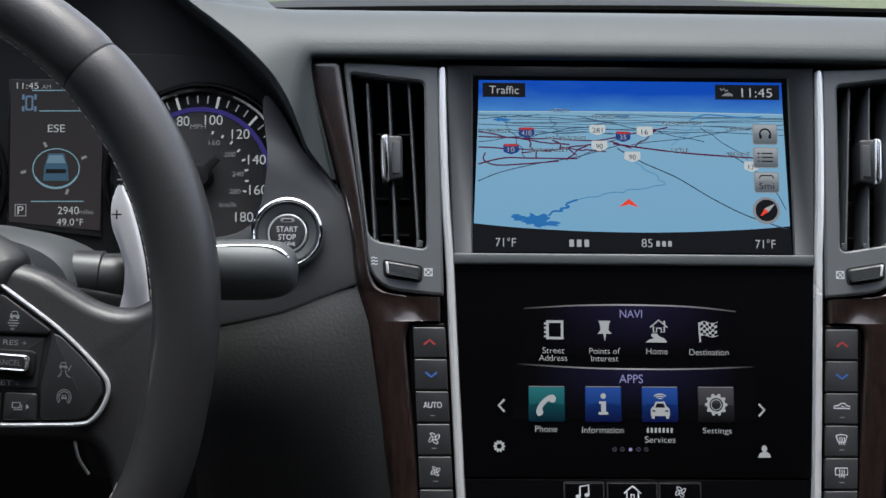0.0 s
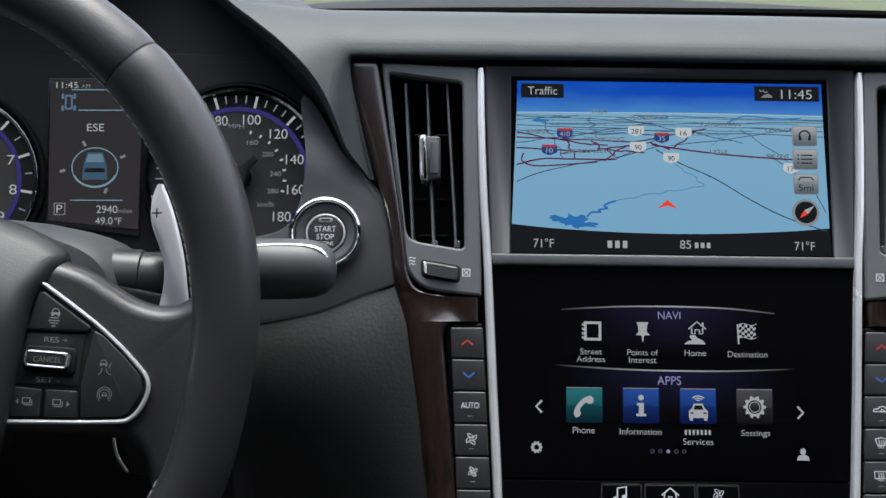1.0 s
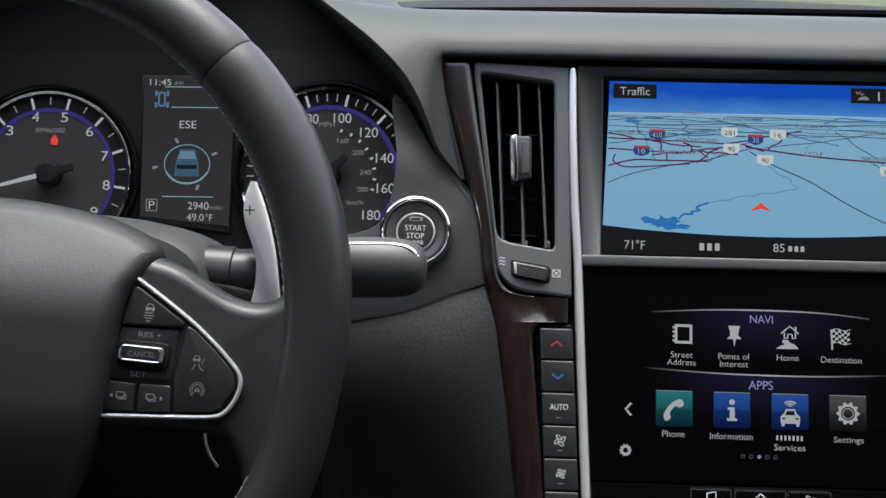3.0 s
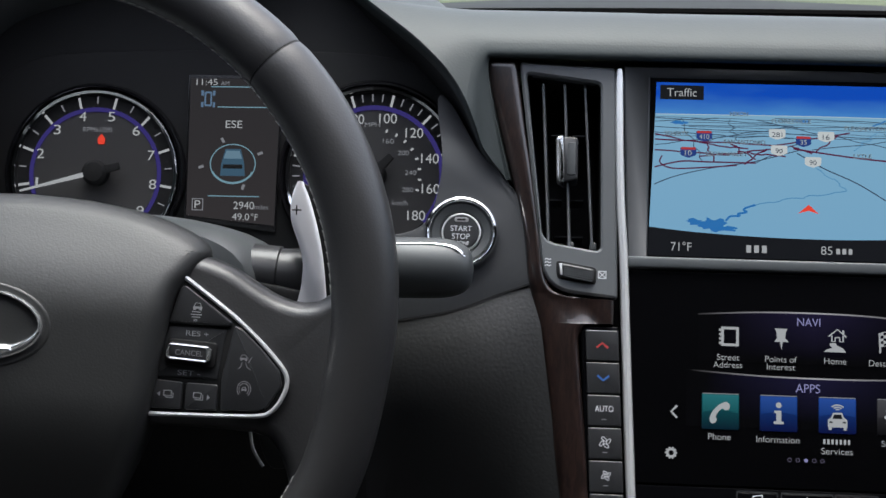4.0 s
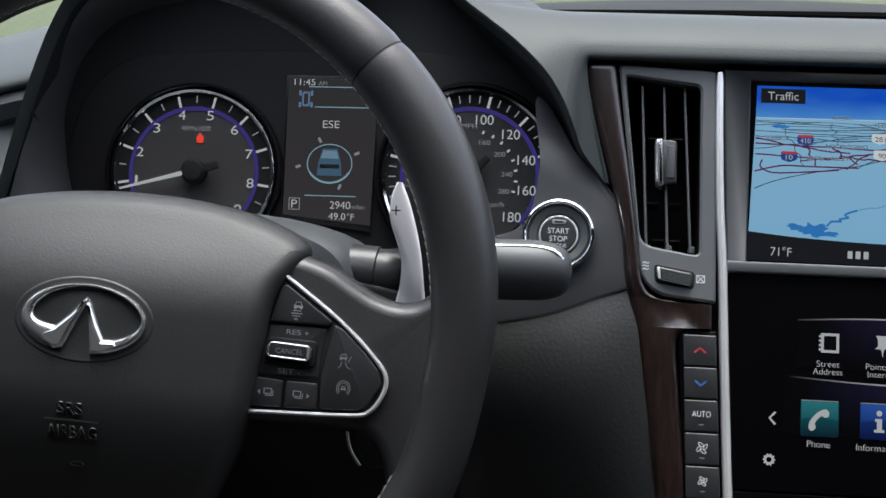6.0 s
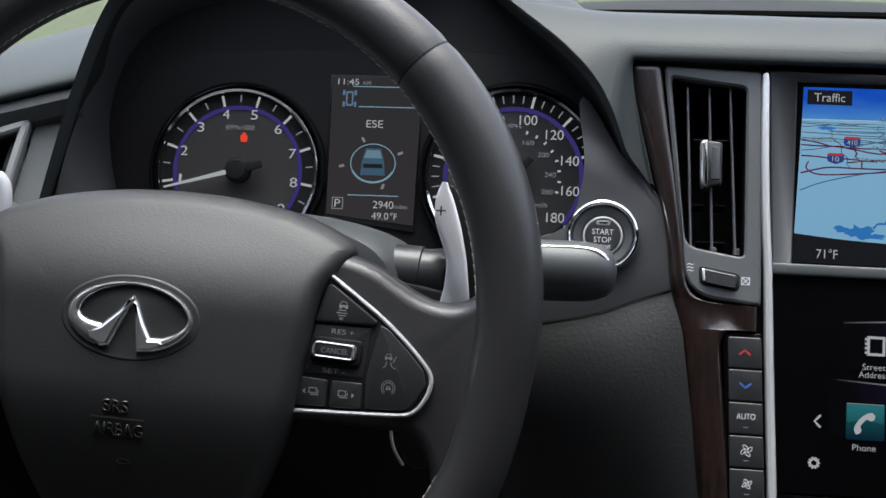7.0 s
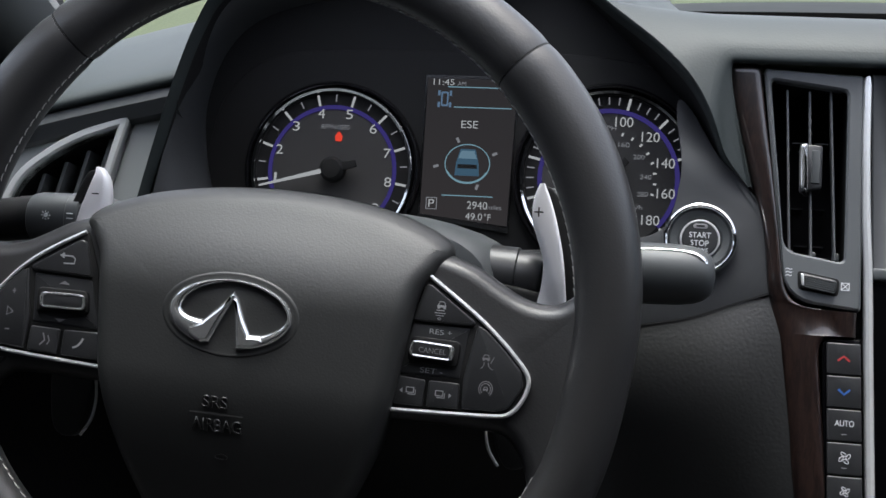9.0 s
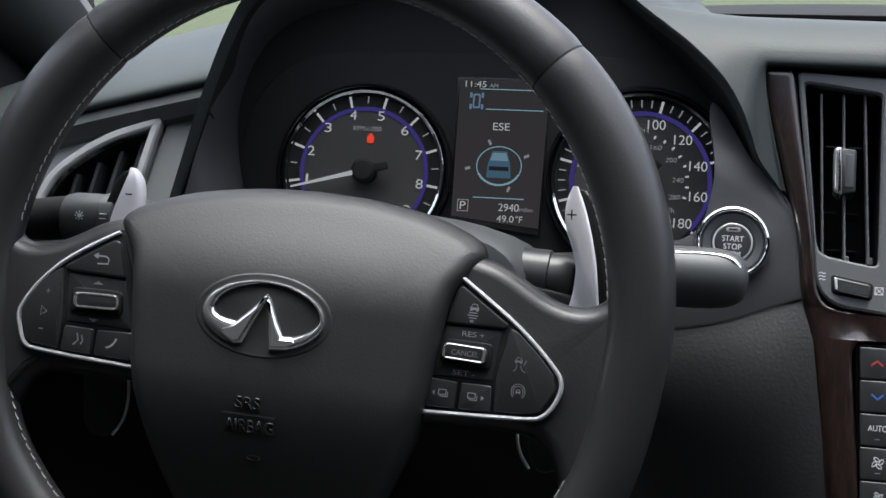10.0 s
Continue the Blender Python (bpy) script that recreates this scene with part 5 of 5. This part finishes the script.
def rim_section(a):
    """Half width across the rim and half thickness, at an angle from the right."""
    grip = math.exp(-(((math.degrees(a) - 30) / 26) ** 2)) + math.exp(-(((math.degrees(a) - 150) / 26) ** 2))
    return 15.6 + 1.7 * grip, 15.2 + 1.2 * grip


def rim_piece(a0, a1, n, grow=0.0, cap=True):
    rings = []
    for i in range(n + 1):
        a = radians(a0 + (a1 - a0) * i / n)
        w, h = rim_section(a)
        R = rim_radius(a)
        edge = 1.0 - 0.035 * (1 if cap and i in (0, n) else 0)
        ring = []
        for j in range(28):
            t = 2 * math.pi * j / 28
            rr = R + (w * edge + grow) * math.cos(t) - 1.2 * math.sin(t)
            ring.append((RX + rr * math.cos(a), RY + rr * math.sin(a), (h * edge + grow) * math.sin(t) - 1.5))
        rings.append(ring)
    return loft(rings, True, True, True)


for a0, a1, n in ((-56, 47.0, 60), (47.4, 135.2, 60), (135.6, 236, 60), (236.4, 303.6, 40)):
    part("rim", rim_piece(a0, a1, n), RIM, wheel, "black leather rim section")
for a in (47.2, 135.4, -56.2, 236.2):
    part("seam", rim_piece(a - 0.28, a + 0.28, 2, -0.7, False), BLACK, wheel, "dark leather seam")

# stitching along the inner side
STITCH = bpy.data.meshes.new("stitch")
sb = tube([(-2.0, 0, 0), (-1.4, 0, 0.4), (1.4, 0, 0.4), (2.0, 0, 0)], 0.34, 5)
sb.to_mesh(STITCH)
sb.free()
for i in range(180):
    a = 2.0 * i
    if not (6 <= a <= 172 or 203 <= a <= 234 or 306 <= a <= 337):
        continue
    t = radians(a)
    w, h = rim_section(t)
    k = radians(164)
    rr = rim_radius(t) + (w + 0.1) * math.cos(k) - 1.2 * math.sin(k)
    ob = link("stitch", STITCH, THREAD, wheel)
    ob.matrix_basis = Matrix.Translation(xyz((RX + rr * math.cos(t), RY + rr * math.sin(t), h * math.sin(k) - 1.5))) @ Euler((0, 0, t + math.pi / 2 + 0.12)).to_matrix().to_4x4() @ Euler((radians(20), 0, 0)).to_matrix().to_4x4()


# spokes
def spoke(side):
    top = [(60, 30), (88, 27), (105, 22.5), (118, 15.5), (129, 10), (140, 7.5), (150, 9.5), (160, 18)]
    rim = [(172, 10), (174, -20), (170, -50), (160, -84)]
    low = [(147, -98), (143, -84), (137, -68), (128, -58.5), (112, -57), (90, -57), (60, -58)]
    pts = flip(curve(top, 4) + curve(rim, 3) + curve(low, 4), side)
    pts = ccw(pts)
    rings = []
    for z, d in ((-16, 4), (-11, 0.8), (-6, 0), (-2, 0.7), (0.8, 2.0), (2.8, 3.8), (4.2, 6.0), (4.9, 8.5)):
        rings.append([(*p, z) for p in inset(pts, d)])
    part("spoke", loft(rings, True, True, True), RIM, wheel, "black leather spoke")


spoke(1), spoke(-1)
part("lower_spoke", slab(curve([(-40, -110), (-44, -140), (-52, -165), (52, -165), (44, -140), (40, -110)], 4, True), -16, 2, 4), BLACK, wheel)


# airbag cover: a padded dome
def dome(x, y):
    return 25 - 7.5 * (x / 95) ** 2 - 4 * ((y + 22) / 95) ** 2 - 29.0 * ease((y + 8) / 82) - 36 * ease((-y - 44) / 124)


def cover():
    half = [(0, 50.5), (30, 49.5), (58, 45.5), (76, 40.2), (87, 35.2), (92.6, 30), (92.6, 24), (87, 15), (81, 4), (77.5, -20), (75, -42), (72.5, -56), (68, -72), (58, -98), (44, -124), (24, -136), (0, -139)]
    right = curve(half, 5)
    pts = ccw(right + [(-1.03 * x, y - 0.036 * x * ease((y - 10) / 20)) for x, y in right[::-1][1:-1]])
    rings = [[(x * 0.97, y * 0.97, -24) for x, y in pts], [(x, y, -10) for x, y in pts]]
    r = 9.0
    for d in (0.0, 0.5, 1.4, 2.8, 4.6, 6.8, 9.0):
        ring = inset(pts, d)
        drop = r * (1 - math.sqrt(max(0, 1 - (1 - d / r) ** 2))) * 1.25
        rings.append([(x, y, dome(x, y) - drop) for x, y in ring])
    base = rings[-1]
    for s in (0.94, 0.87, 0.79, 0.70, 0.6, 0.5, 0.4, 0.3, 0.2, 0.1, 0.03):
        b = ease((1 - s) / 0.35)
        ring = []
        for x, y, _ in base:
            t = math.atan2((y + 38) / 88, x / 82)
            px, py = x + (78 * math.cos(t) - x) * b, y + (-38 + 84 * math.sin(t) - y) * b
            qx, qy = px * s, -34 + (py + 34) * s
            ring.append((qx, qy, dome(qx, qy)))
        rings.append(ring)
    return loft(rings, True, False, True)


hub = part("airbag_cover", cover(), HUB, wheel, "grained black airbag cover", sharp=80)
# badge: an open oval with two raised wedges
EX, EY = -7.2, -15.6
part("badge_recess", loft([[(EX + k * 33.6 * math.cos(2 * math.pi * i / 64), EY + k * 19.8 * math.sin(2 * math.pi * i / 64), dome(EX + k * 33.6 * math.cos(2 * math.pi * i / 64), EY + k * 19.8 * math.sin(2 * math.pi * i / 64)) + h) for i in range(64)] for k, h in ((1.05, -0.4), (1.03, 0.1), (1.0, 0.4), (0.97, 0.25), (0.94, 0.15), (0.5, 0.15), (0.02, 0.15))], True, False, True), HUB, hub, sharp=80)


def badge_ring():
    rings = []
    for i in range(73):
        a = radians(-58 + 296 * i / 72)
        c, s = math.cos(a), math.sin(a)
        low = ease((-s + 0.15) / 1.0)
        w = 1.1 + (4.6 if c < 0 else 2.4) * low + 2.0 * max(0, -c) * (1 - 0.4 * max(0, s))
        rx, ry = 31.0, 17.2
        x, y = EX + (rx - w) * c, EY + (ry - w * 0.85) * s
        z = dome(x, y)
        rings.append([(x + w * c, y + w * 0.85 * s, z - 0.5), (x + w * 0.95 * c, y + w * 0.8 * s, z + 1.0), (x + w * 0.3 * c, y + w * 0.25 * s, z + 2.5), (x - w * 0.4 * c, y - w * 0.35 * s, z + 2.4), (x - w * 0.9 * c, y - w * 0.8 * s, z + 1.0), (x - w * c, y - w * 0.85 * s, z - 0.5)])
    return loft(rings, False)


badge = part("badge", badge_ring(), BRIGHT, hub, "polished chrome oval badge", sharp=60)
for outline in ([(-13.6, -4.6), (-6, 2.6), (1.0, 11.0), (2.0, 9.2), (-3.6, -3.2), (-8.6, -14.4), (-13, -15.4), (-19.5, -12.2), (-21, -7.6)], [(1.4, 11.0), (3.4, 8.4), (8.2, -2.6), (11.6, -8.6), (17.6, -8.4), (20.6, -11.6), (14, -15.4), (5.2, -16.4), (3.4, -4.0), (1.8, 6.0)]):
    rim0 = ccw([(EX + x, EY + y) for x, y in outline])
    rings = [[(x, y, dome(x, y) + h) for x, y in inset(rim0, d)] for d, h in ((0, -0.5), (0, 0.8), (0.5, 1.6), (1.2, 2.3), (2.0, 2.8))]
    part("badge_wedge", loft(rings, True, True, True), BRIGHT, badge, sharp=15)
EMBOSS = surface("embossed_mark", (0.030, 0.030, 0.0305), 0.34)


def emboss(body, x, y, w, h):
    """Raised words that follow the padded cover."""
    ob = lettering(body, x, y, w, 0, EMBOSS, hub, h, name="embossed_word", weight=0.006)
    bm = bmesh.new()
    bm.from_mesh(ob.data)
    top = [e for e in bmesh.ops.extrude_face_region(bm, geom=bm.faces[:])["geom"] if isinstance(e, bmesh.types.BMVert)]
    for vert in bm.verts:
        vert.co.z = (dome(vert.co.x / MM, vert.co.y / MM) - 0.3) * MM
    for vert in top:
        vert.co.z += 1.1 * MM
    bmesh.ops.recalc_face_normals(bm, faces=bm.faces)
    bm.to_mesh(ob.data)
    bm.free()
    return ob


emboss("SRS", -9.6, -58.4, 12.6, 6.2)
emboss("AIRBAG", -8.4, -69.6, 25, 6.4)
part("mark_line", loft([[(x, y + k, dome(x, y) + 0.8) for x in range(-22, 6, 3)] for y, k in ((-63.6, 0), (-63.6, -0.8))], False), EMBOSS, hub)
part("small_mark", band(oval(-6, -85, 3.4, 1.4, 20), oval(-6, -85, 2.8, 0.9, 20), dome(-6, -85) - 1, dome(-6, -85) + 0.9), EMBOSS, hub)


# control pads on the spokes
def small_car(x, y, w, parent, material):
    """A printed car seen from behind: roof, body and two wheels."""
    h = w / 2
    part("icon_line", ribbon([(x - 0.8 * h, y), (x - 0.5 * h, y + 0.75 * h), (x + 0.5 * h, y + 0.75 * h), (x + 0.8 * h, y)], 0.4, 8.2), material, parent)
    part("icon_piece", slab(box_outline(x, y - 0.25 * h, w, 0.5 * h, 0.3), 8, 8.2), material, parent)
    for k in (-1, 1):
        part("icon_piece", slab(box_outline(x + 0.65 * h * k, y - 0.65 * h, 0.5 * h, 0.3 * h), 8, 8.2), material, parent)


def control_pad(side):
    def f(pts):
        """Mirrors to the other spoke, where the keys sit further out and slightly higher."""
        if side > 0:
            return list(pts)
        return [(-p[0] - 3.5 - 7 * max(0.0, 1 - ((p[0] - 102) / 35) ** 2), p[1] + 2.4, *p[2:]) for p in pts]

    edge = f(rounded([(83.5, 15.2), (112.5, -3.8), (136.5, -24.5), (139.5, -34), (131.5, -49.2), (71, -53.2), (73.5, -32), (77.5, -4)], [1, 12, 10, 5, 7, 1, 4, 4], 5))
    pad = part("control_pad", slab(edge, 0, 6.2, 0.8), BLACK, wheel, "black control pad with silver edge")
    line = curve([(84.5, 14.8, 6.4), (98, 6, 6.4), (112, -3.6, 6.4), (124, -13.4, 6.4), (133.5, -22.6, 6.4), (137.6, -28, 6.4), (138.4, -34, 6.4), (135.6, -41.5, 6.4), (131.4, -46.6, 6.4), (126, -48.6, 6.4), (110, -49.8, 6.4), (90, -50.9, 6.4), (72.4, -51.8, 6.4)], 5)
    part("silver_edge", tube(f(line), 1.15, 8), SATIN, pad, "thin silver edge")
    z0, z1 = 5.6, 8.0
    keys = {"upper": [(83.4, 9.6), (86, 10.6), (109.8, -5.2), (108.6, -7.4), (79.2, -7.8)],
            "rocker_field": [(79.4, -9.2), (107.4, -8.6), (105.2, -33.2), (73.6, -33.6)],
            "lower_inner": [(73.4, -35), (88.6, -35.6), (88.8, -48.4), (72.0, -48.8)],
            "lower_outer": [(90.4, -35.6), (105.4, -35.4), (106.2, -47.8), (90.4, -48.4)],
            "outer": [(111.2, -6.6), (115.4, -8.4), (126, -17.6), (134.4, -26.4), (136.2, -33.4), (130, -44.4), (125, -46.4), (107.8, -47.4), (107.0, -32)]}
    made = {}
    for k, pts in keys.items():
        made[k] = part("button", slab(f(rounded(pts, 1.2, 3)), z0, z1 if k != "rocker_field" else 6.8, 0.9), KEY, pad, sharp=25)
    socket = part("rocker_socket", slab(f(rounded([(79.6, -15.0), (104, -15.4), (103.6, -28.2), (78.4, -27.2)], 3)), 6.2, 8.4, 0.8), BLACK, pad)
    cap = part("rocker", slab(f(rounded([(80.8, -17.6), (101.6, -18.2), (101.0, -25.4), (80.2, -24.6)], 2.2)), 7, 10.4, 1.4), KEY, socket, "roller switch")
    ring = f(rounded([(80.8, -17.8), (101.0, -18.4), (100.4, -25.0), (80.2, -24.4)], 2.2, 4))
    part("chrome_edge", tube([(*p, 9.9) for p in ring], 0.8, 8, True), BRIGHT, cap, "bright chrome edge")
    part("chrome_edge", tube(f(curve([(98.4, -18.6, 10.3), (99.6, -19.4, 10.5), (99.8, -21.6, 10.5), (99.4, -24.0, 10.3)], 4)), 0.5, 6), BRIGHT, cap, "bright chrome edge")
    p = lambda name, pts, w, parent, z=8.2, m=None: part(name, ribbon(f(pts), w, z), m or KEYPRINT, parent)
    if side > 0:
        lettering("RES +", 93.4, -12.0, 11.0, 7.0, KEYPRINT, made["rocker_field"], 2.5)
        lettering("CANCEL", 91, -21.4, 13.4, 10.6, FAINT, cap, 2.6)
        lettering("SET -", 91.0, -31.0, 11.0, 7.0, KEYPRINT, made["rocker_field"], 2.5)
        small_car(92.6, 1.0, 4.4, made["upper"], KEYPRINT)
        for w, y in ((2.0, -1.6), (2.7, -2.9), (2.0, -4.1)):
            p("icon_line", [(92.2 - w, y), (92.2 + w, y)], 0.45, made["upper"])
        part("icon_line", band(oval(92.0, -5.6, 0.9, 0.6, 14), oval(92.0, -5.6, 0.5, 0.25, 14), 8, 8.2), KEYPRINT, made["upper"])
        for x, k in ((81.0, -1), (98.2, 1)):
            b = made["lower_inner" if k < 0 else "lower_outer"]
            x0 = x - 1.4 * k
            part("icon_line", band(box_outline(x0 - 0.5, -41.2, 4.0, 2.8), box_outline(x0 - 0.5, -41.2, 3.2, 2.0), 8, 8.2), KEYPRINT, b)
            p("icon_line", [(x0 - 1.6, -43.2), (x0 + 2.2, -43.2), (x0 + 2.2, -40.8)], 0.5, b)
            part("icon_piece", slab([(x + 2.8 * k, -40.6), (x + 2.8 * k, -43.0), (x + 4.2 * k, -41.8)], 8, 8.2), KEYPRINT, b)
        small_car(117.0, -21.6, 3.6, made["outer"], FAINT)
        p("icon_line", [(119.4, -24.0), (120.6, -21.6), (120.8, -21.0)], 0.4, made["outer"], m=FAINT)
        p("icon_line", curve([(114.8, -27.0), (116.0, -25.8), (116.4, -23.8)], 3), 0.4, made["outer"], m=FAINT)
        p("icon_line", curve([(120.8, -27.0), (119.0, -26.0), (118.2, -23.8)], 3), 0.4, made["outer"], m=FAINT)
        for r in (3.3, 2.4):
            p("icon_line", [(118.4 + r * math.sin(radians(a)), -36.4 + 1.1 * r * math.cos(radians(a))) for a in range(-140, 141, 14)], 0.35, made["outer"], m=FAINT)
        small_car(118.4, -36.4, 2.4, made["outer"], FAINT)
    else:
        p("icon_line", [(93.0, 1.6), (88.6, 1.6), (87.4, 0.2), (87.6, -2.0), (92.6, -2.4)], 0.8, made["upper"])
        part("icon_piece", slab(f([(95.0, 1.6), (92.6, 3.2), (92.6, 0.0)]), 8, 8.2), KEYPRINT, made["upper"])
        part("icon_piece", slab(f([(91.4, -11.2), (94, -13), (88.8, -13)]), 6.8, 7.0), FAINT, made["rocker_field"])
        part("icon_piece", slab(f([(91.4, -32.2), (94, -30.4), (88.8, -30.4)]), 6.8, 7.0), FAINT, made["rocker_field"])
        p("icon_line", curve([(83.6, -44), (81.6, -43), (80, -40.6), (79.4, -38.8)], 3), 1.0, made["lower_inner"])
        p("icon_line", [(98, -38.4), (97, -42), (99.4, -44.6)], 0.8, made["lower_outer"], m=FAINT)
        p("icon_line", [(95.6, -39.4), (94.6, -42), (95.6, -44)], 0.6, made["lower_outer"], m=FAINT)
        p("icon_line", [(116.6, -19), (119.2, -19)], 0.6, made["outer"], m=FAINT)
        p("icon_line", [(117.9, -17.7), (117.9, -20.3)], 0.6, made["outer"], m=FAINT)
        p("icon_line", [(117, -29.6), (121, -27), (121, -31.6), (117, -29.6)], 0.6, made["outer"], m=FAINT)
        p("icon_line", [(118, -38.6), (121, -38.6)], 0.6, made["outer"], m=FAINT)
    return pad


control_pad(1)
control_pad(-1)

PALE = surface("pale_plastic", (0.22, 0.235, 0.24), 0.45, grain=0.12, size=0.0006)
# ---- driver's side of the dashboard ----
SIDE = pose(-0.3, 0.577, 0.85, 68)
side_vent = thing("side_air_vent", SIDE, "dark side air vent framed in satin silver", "air vent")
vo = ccw(rounded([(-216.8, 57.8), (-222.6, 35), (-228, 10), (-240, -9), (-288, -13), (-293, 2), (-284, 22), (-256, 43.5)], [4, 12, 14, 8, 8, 12, 24, 30], 5))
vi = inset(vo, 5.2)
part("silver_frame", band(vo, vi, -8, 2.0, 1.2), DULL, side_vent, "satin silver frame")
part("duct", loft([[(*p, -2) for p in ccw(vi)], [(*p, -40) for p in ccw(vi)]], True, False, True), BLACK, side_vent)
for i in range(6):
    x = -225 - i * 11.5
    top = 44 - 7.4 * max(0, i - 1)
    part("slat", slab([(x - 8, -8), (x - 5.6, -8), (x + 0.22 * (top + 8) - 5.6, top), (x + 0.22 * (top + 8) - 8, top)], -26, -9, 0.5), GREY, side_vent)
part("knob", slab(box_outline(-237, 6, 6, 16, 2), -8, 3, 1.4), CHROME, side_vent, "chrome knob")
top_left = thing("dashboard_end", Matrix.Identity(4), "grey padded dashboard top by the driver's window", "dashboard")


def end_pad():
    rings = []
    for i in range(14):
        x = -488 - 22.5 * i
        d = 0.24 * (-490 - x) + 0.0004 * max(0, -x - 540) ** 2
        rings.append([(x, y - 0.0006 * (x + 478) ** 2, z - d) for y, z in curve([(650, 906), (618, 917), (602, 921), (598, 924), (601, 928.5), (614, 933), (640, 939), (680, 945.5), (720, 950), (790, 952), (930, 938), (960, 900)], 3)])
    return loft(rings, False)


def end_fascia():
    """The strip between the padded top and the side panel."""
    rings = []
    for i in range(14):
        x = -488 - 22.5 * i
        d = 0.24 * (-490 - x) + 0.0004 * max(0, -x - 540) ** 2
        rings.append([(x, y - 0.0006 * (x + 478) ** 2, z - d) for y, z in ((614, 924), (600, 921), (596, 916), (597, 907), (606, 899))])
    return loft(rings, False)


part("fascia", end_fascia(), PLASTIC, top_left, "dark plastic fascia below the pad")
panel = part("end_panel", band(curve([(-250, 68), (-199, 83), (-205, 10), (-213, -36), (-330, -46), (-420, -30), (-420, 10), (-330, 40)][::-1], 6, True), vo, -60, -4, 2), PALE, top_left, "grey plastic end panel")
panel.matrix_basis = SIDE
part("pad", end_pad(), PAD, top_left)

# ---- windscreen base, bonnet and pillar ----
COWL = surface("cowl_black", (0.0012, 0.0012, 0.0012), 0.9, spec=0.02)
cowl = thing("windscreen_cowl", Matrix.Identity(4), "black windscreen base strip", "trim strip")
part("strip", loft([[(x, y - 0.00012 * x * x, z - 0.00003 * x * x - 0.0003 * max(0, -x - 350) ** 2) for x in range(-760, 761, 40)] for y, z in ((932, 890), (933, 941), (937, 943.5), (960, 942), (980, 905))], False), COWL, cowl)
PAINT = surface("grey_paint", (0.014, 0.0155, 0.016), 0.6, 0.0, spec=0.05)
bonnet = thing("bonnet", Matrix.Identity(4), "pale grey car bonnet beyond the windscreen", "bonnet")
part("panel", loft([[(x, y - 0.0002 * x * x, z - 0.00010 * x * x) for x in range(-760, 761, 40)] for y, z in ((1000, 900), (1040, 934), (1300, 923), (1600, 902), (1900, 868), (2020, 600))], False), PAINT, bonnet)
PILLAR = surface("pillar_trim", (0.09, 0.092, 0.095), 0.7, grain=0.2, size=0.0015)
for side, name in ((-1, "left"), (1, "right")):
    pillar = thing("windscreen_pillar", Matrix.Identity(4), "dark grey trimmed windscreen pillar", "pillar", "windscreen pillars")
    part("pillar", tube(curve([(side * 745, 960, 880), (side * 722, 830, 950), (side * 696, 560, 1100), (side * 645, 120, 1350)], 4), 46, 12, flat=0.7), PILLAR, pillar)
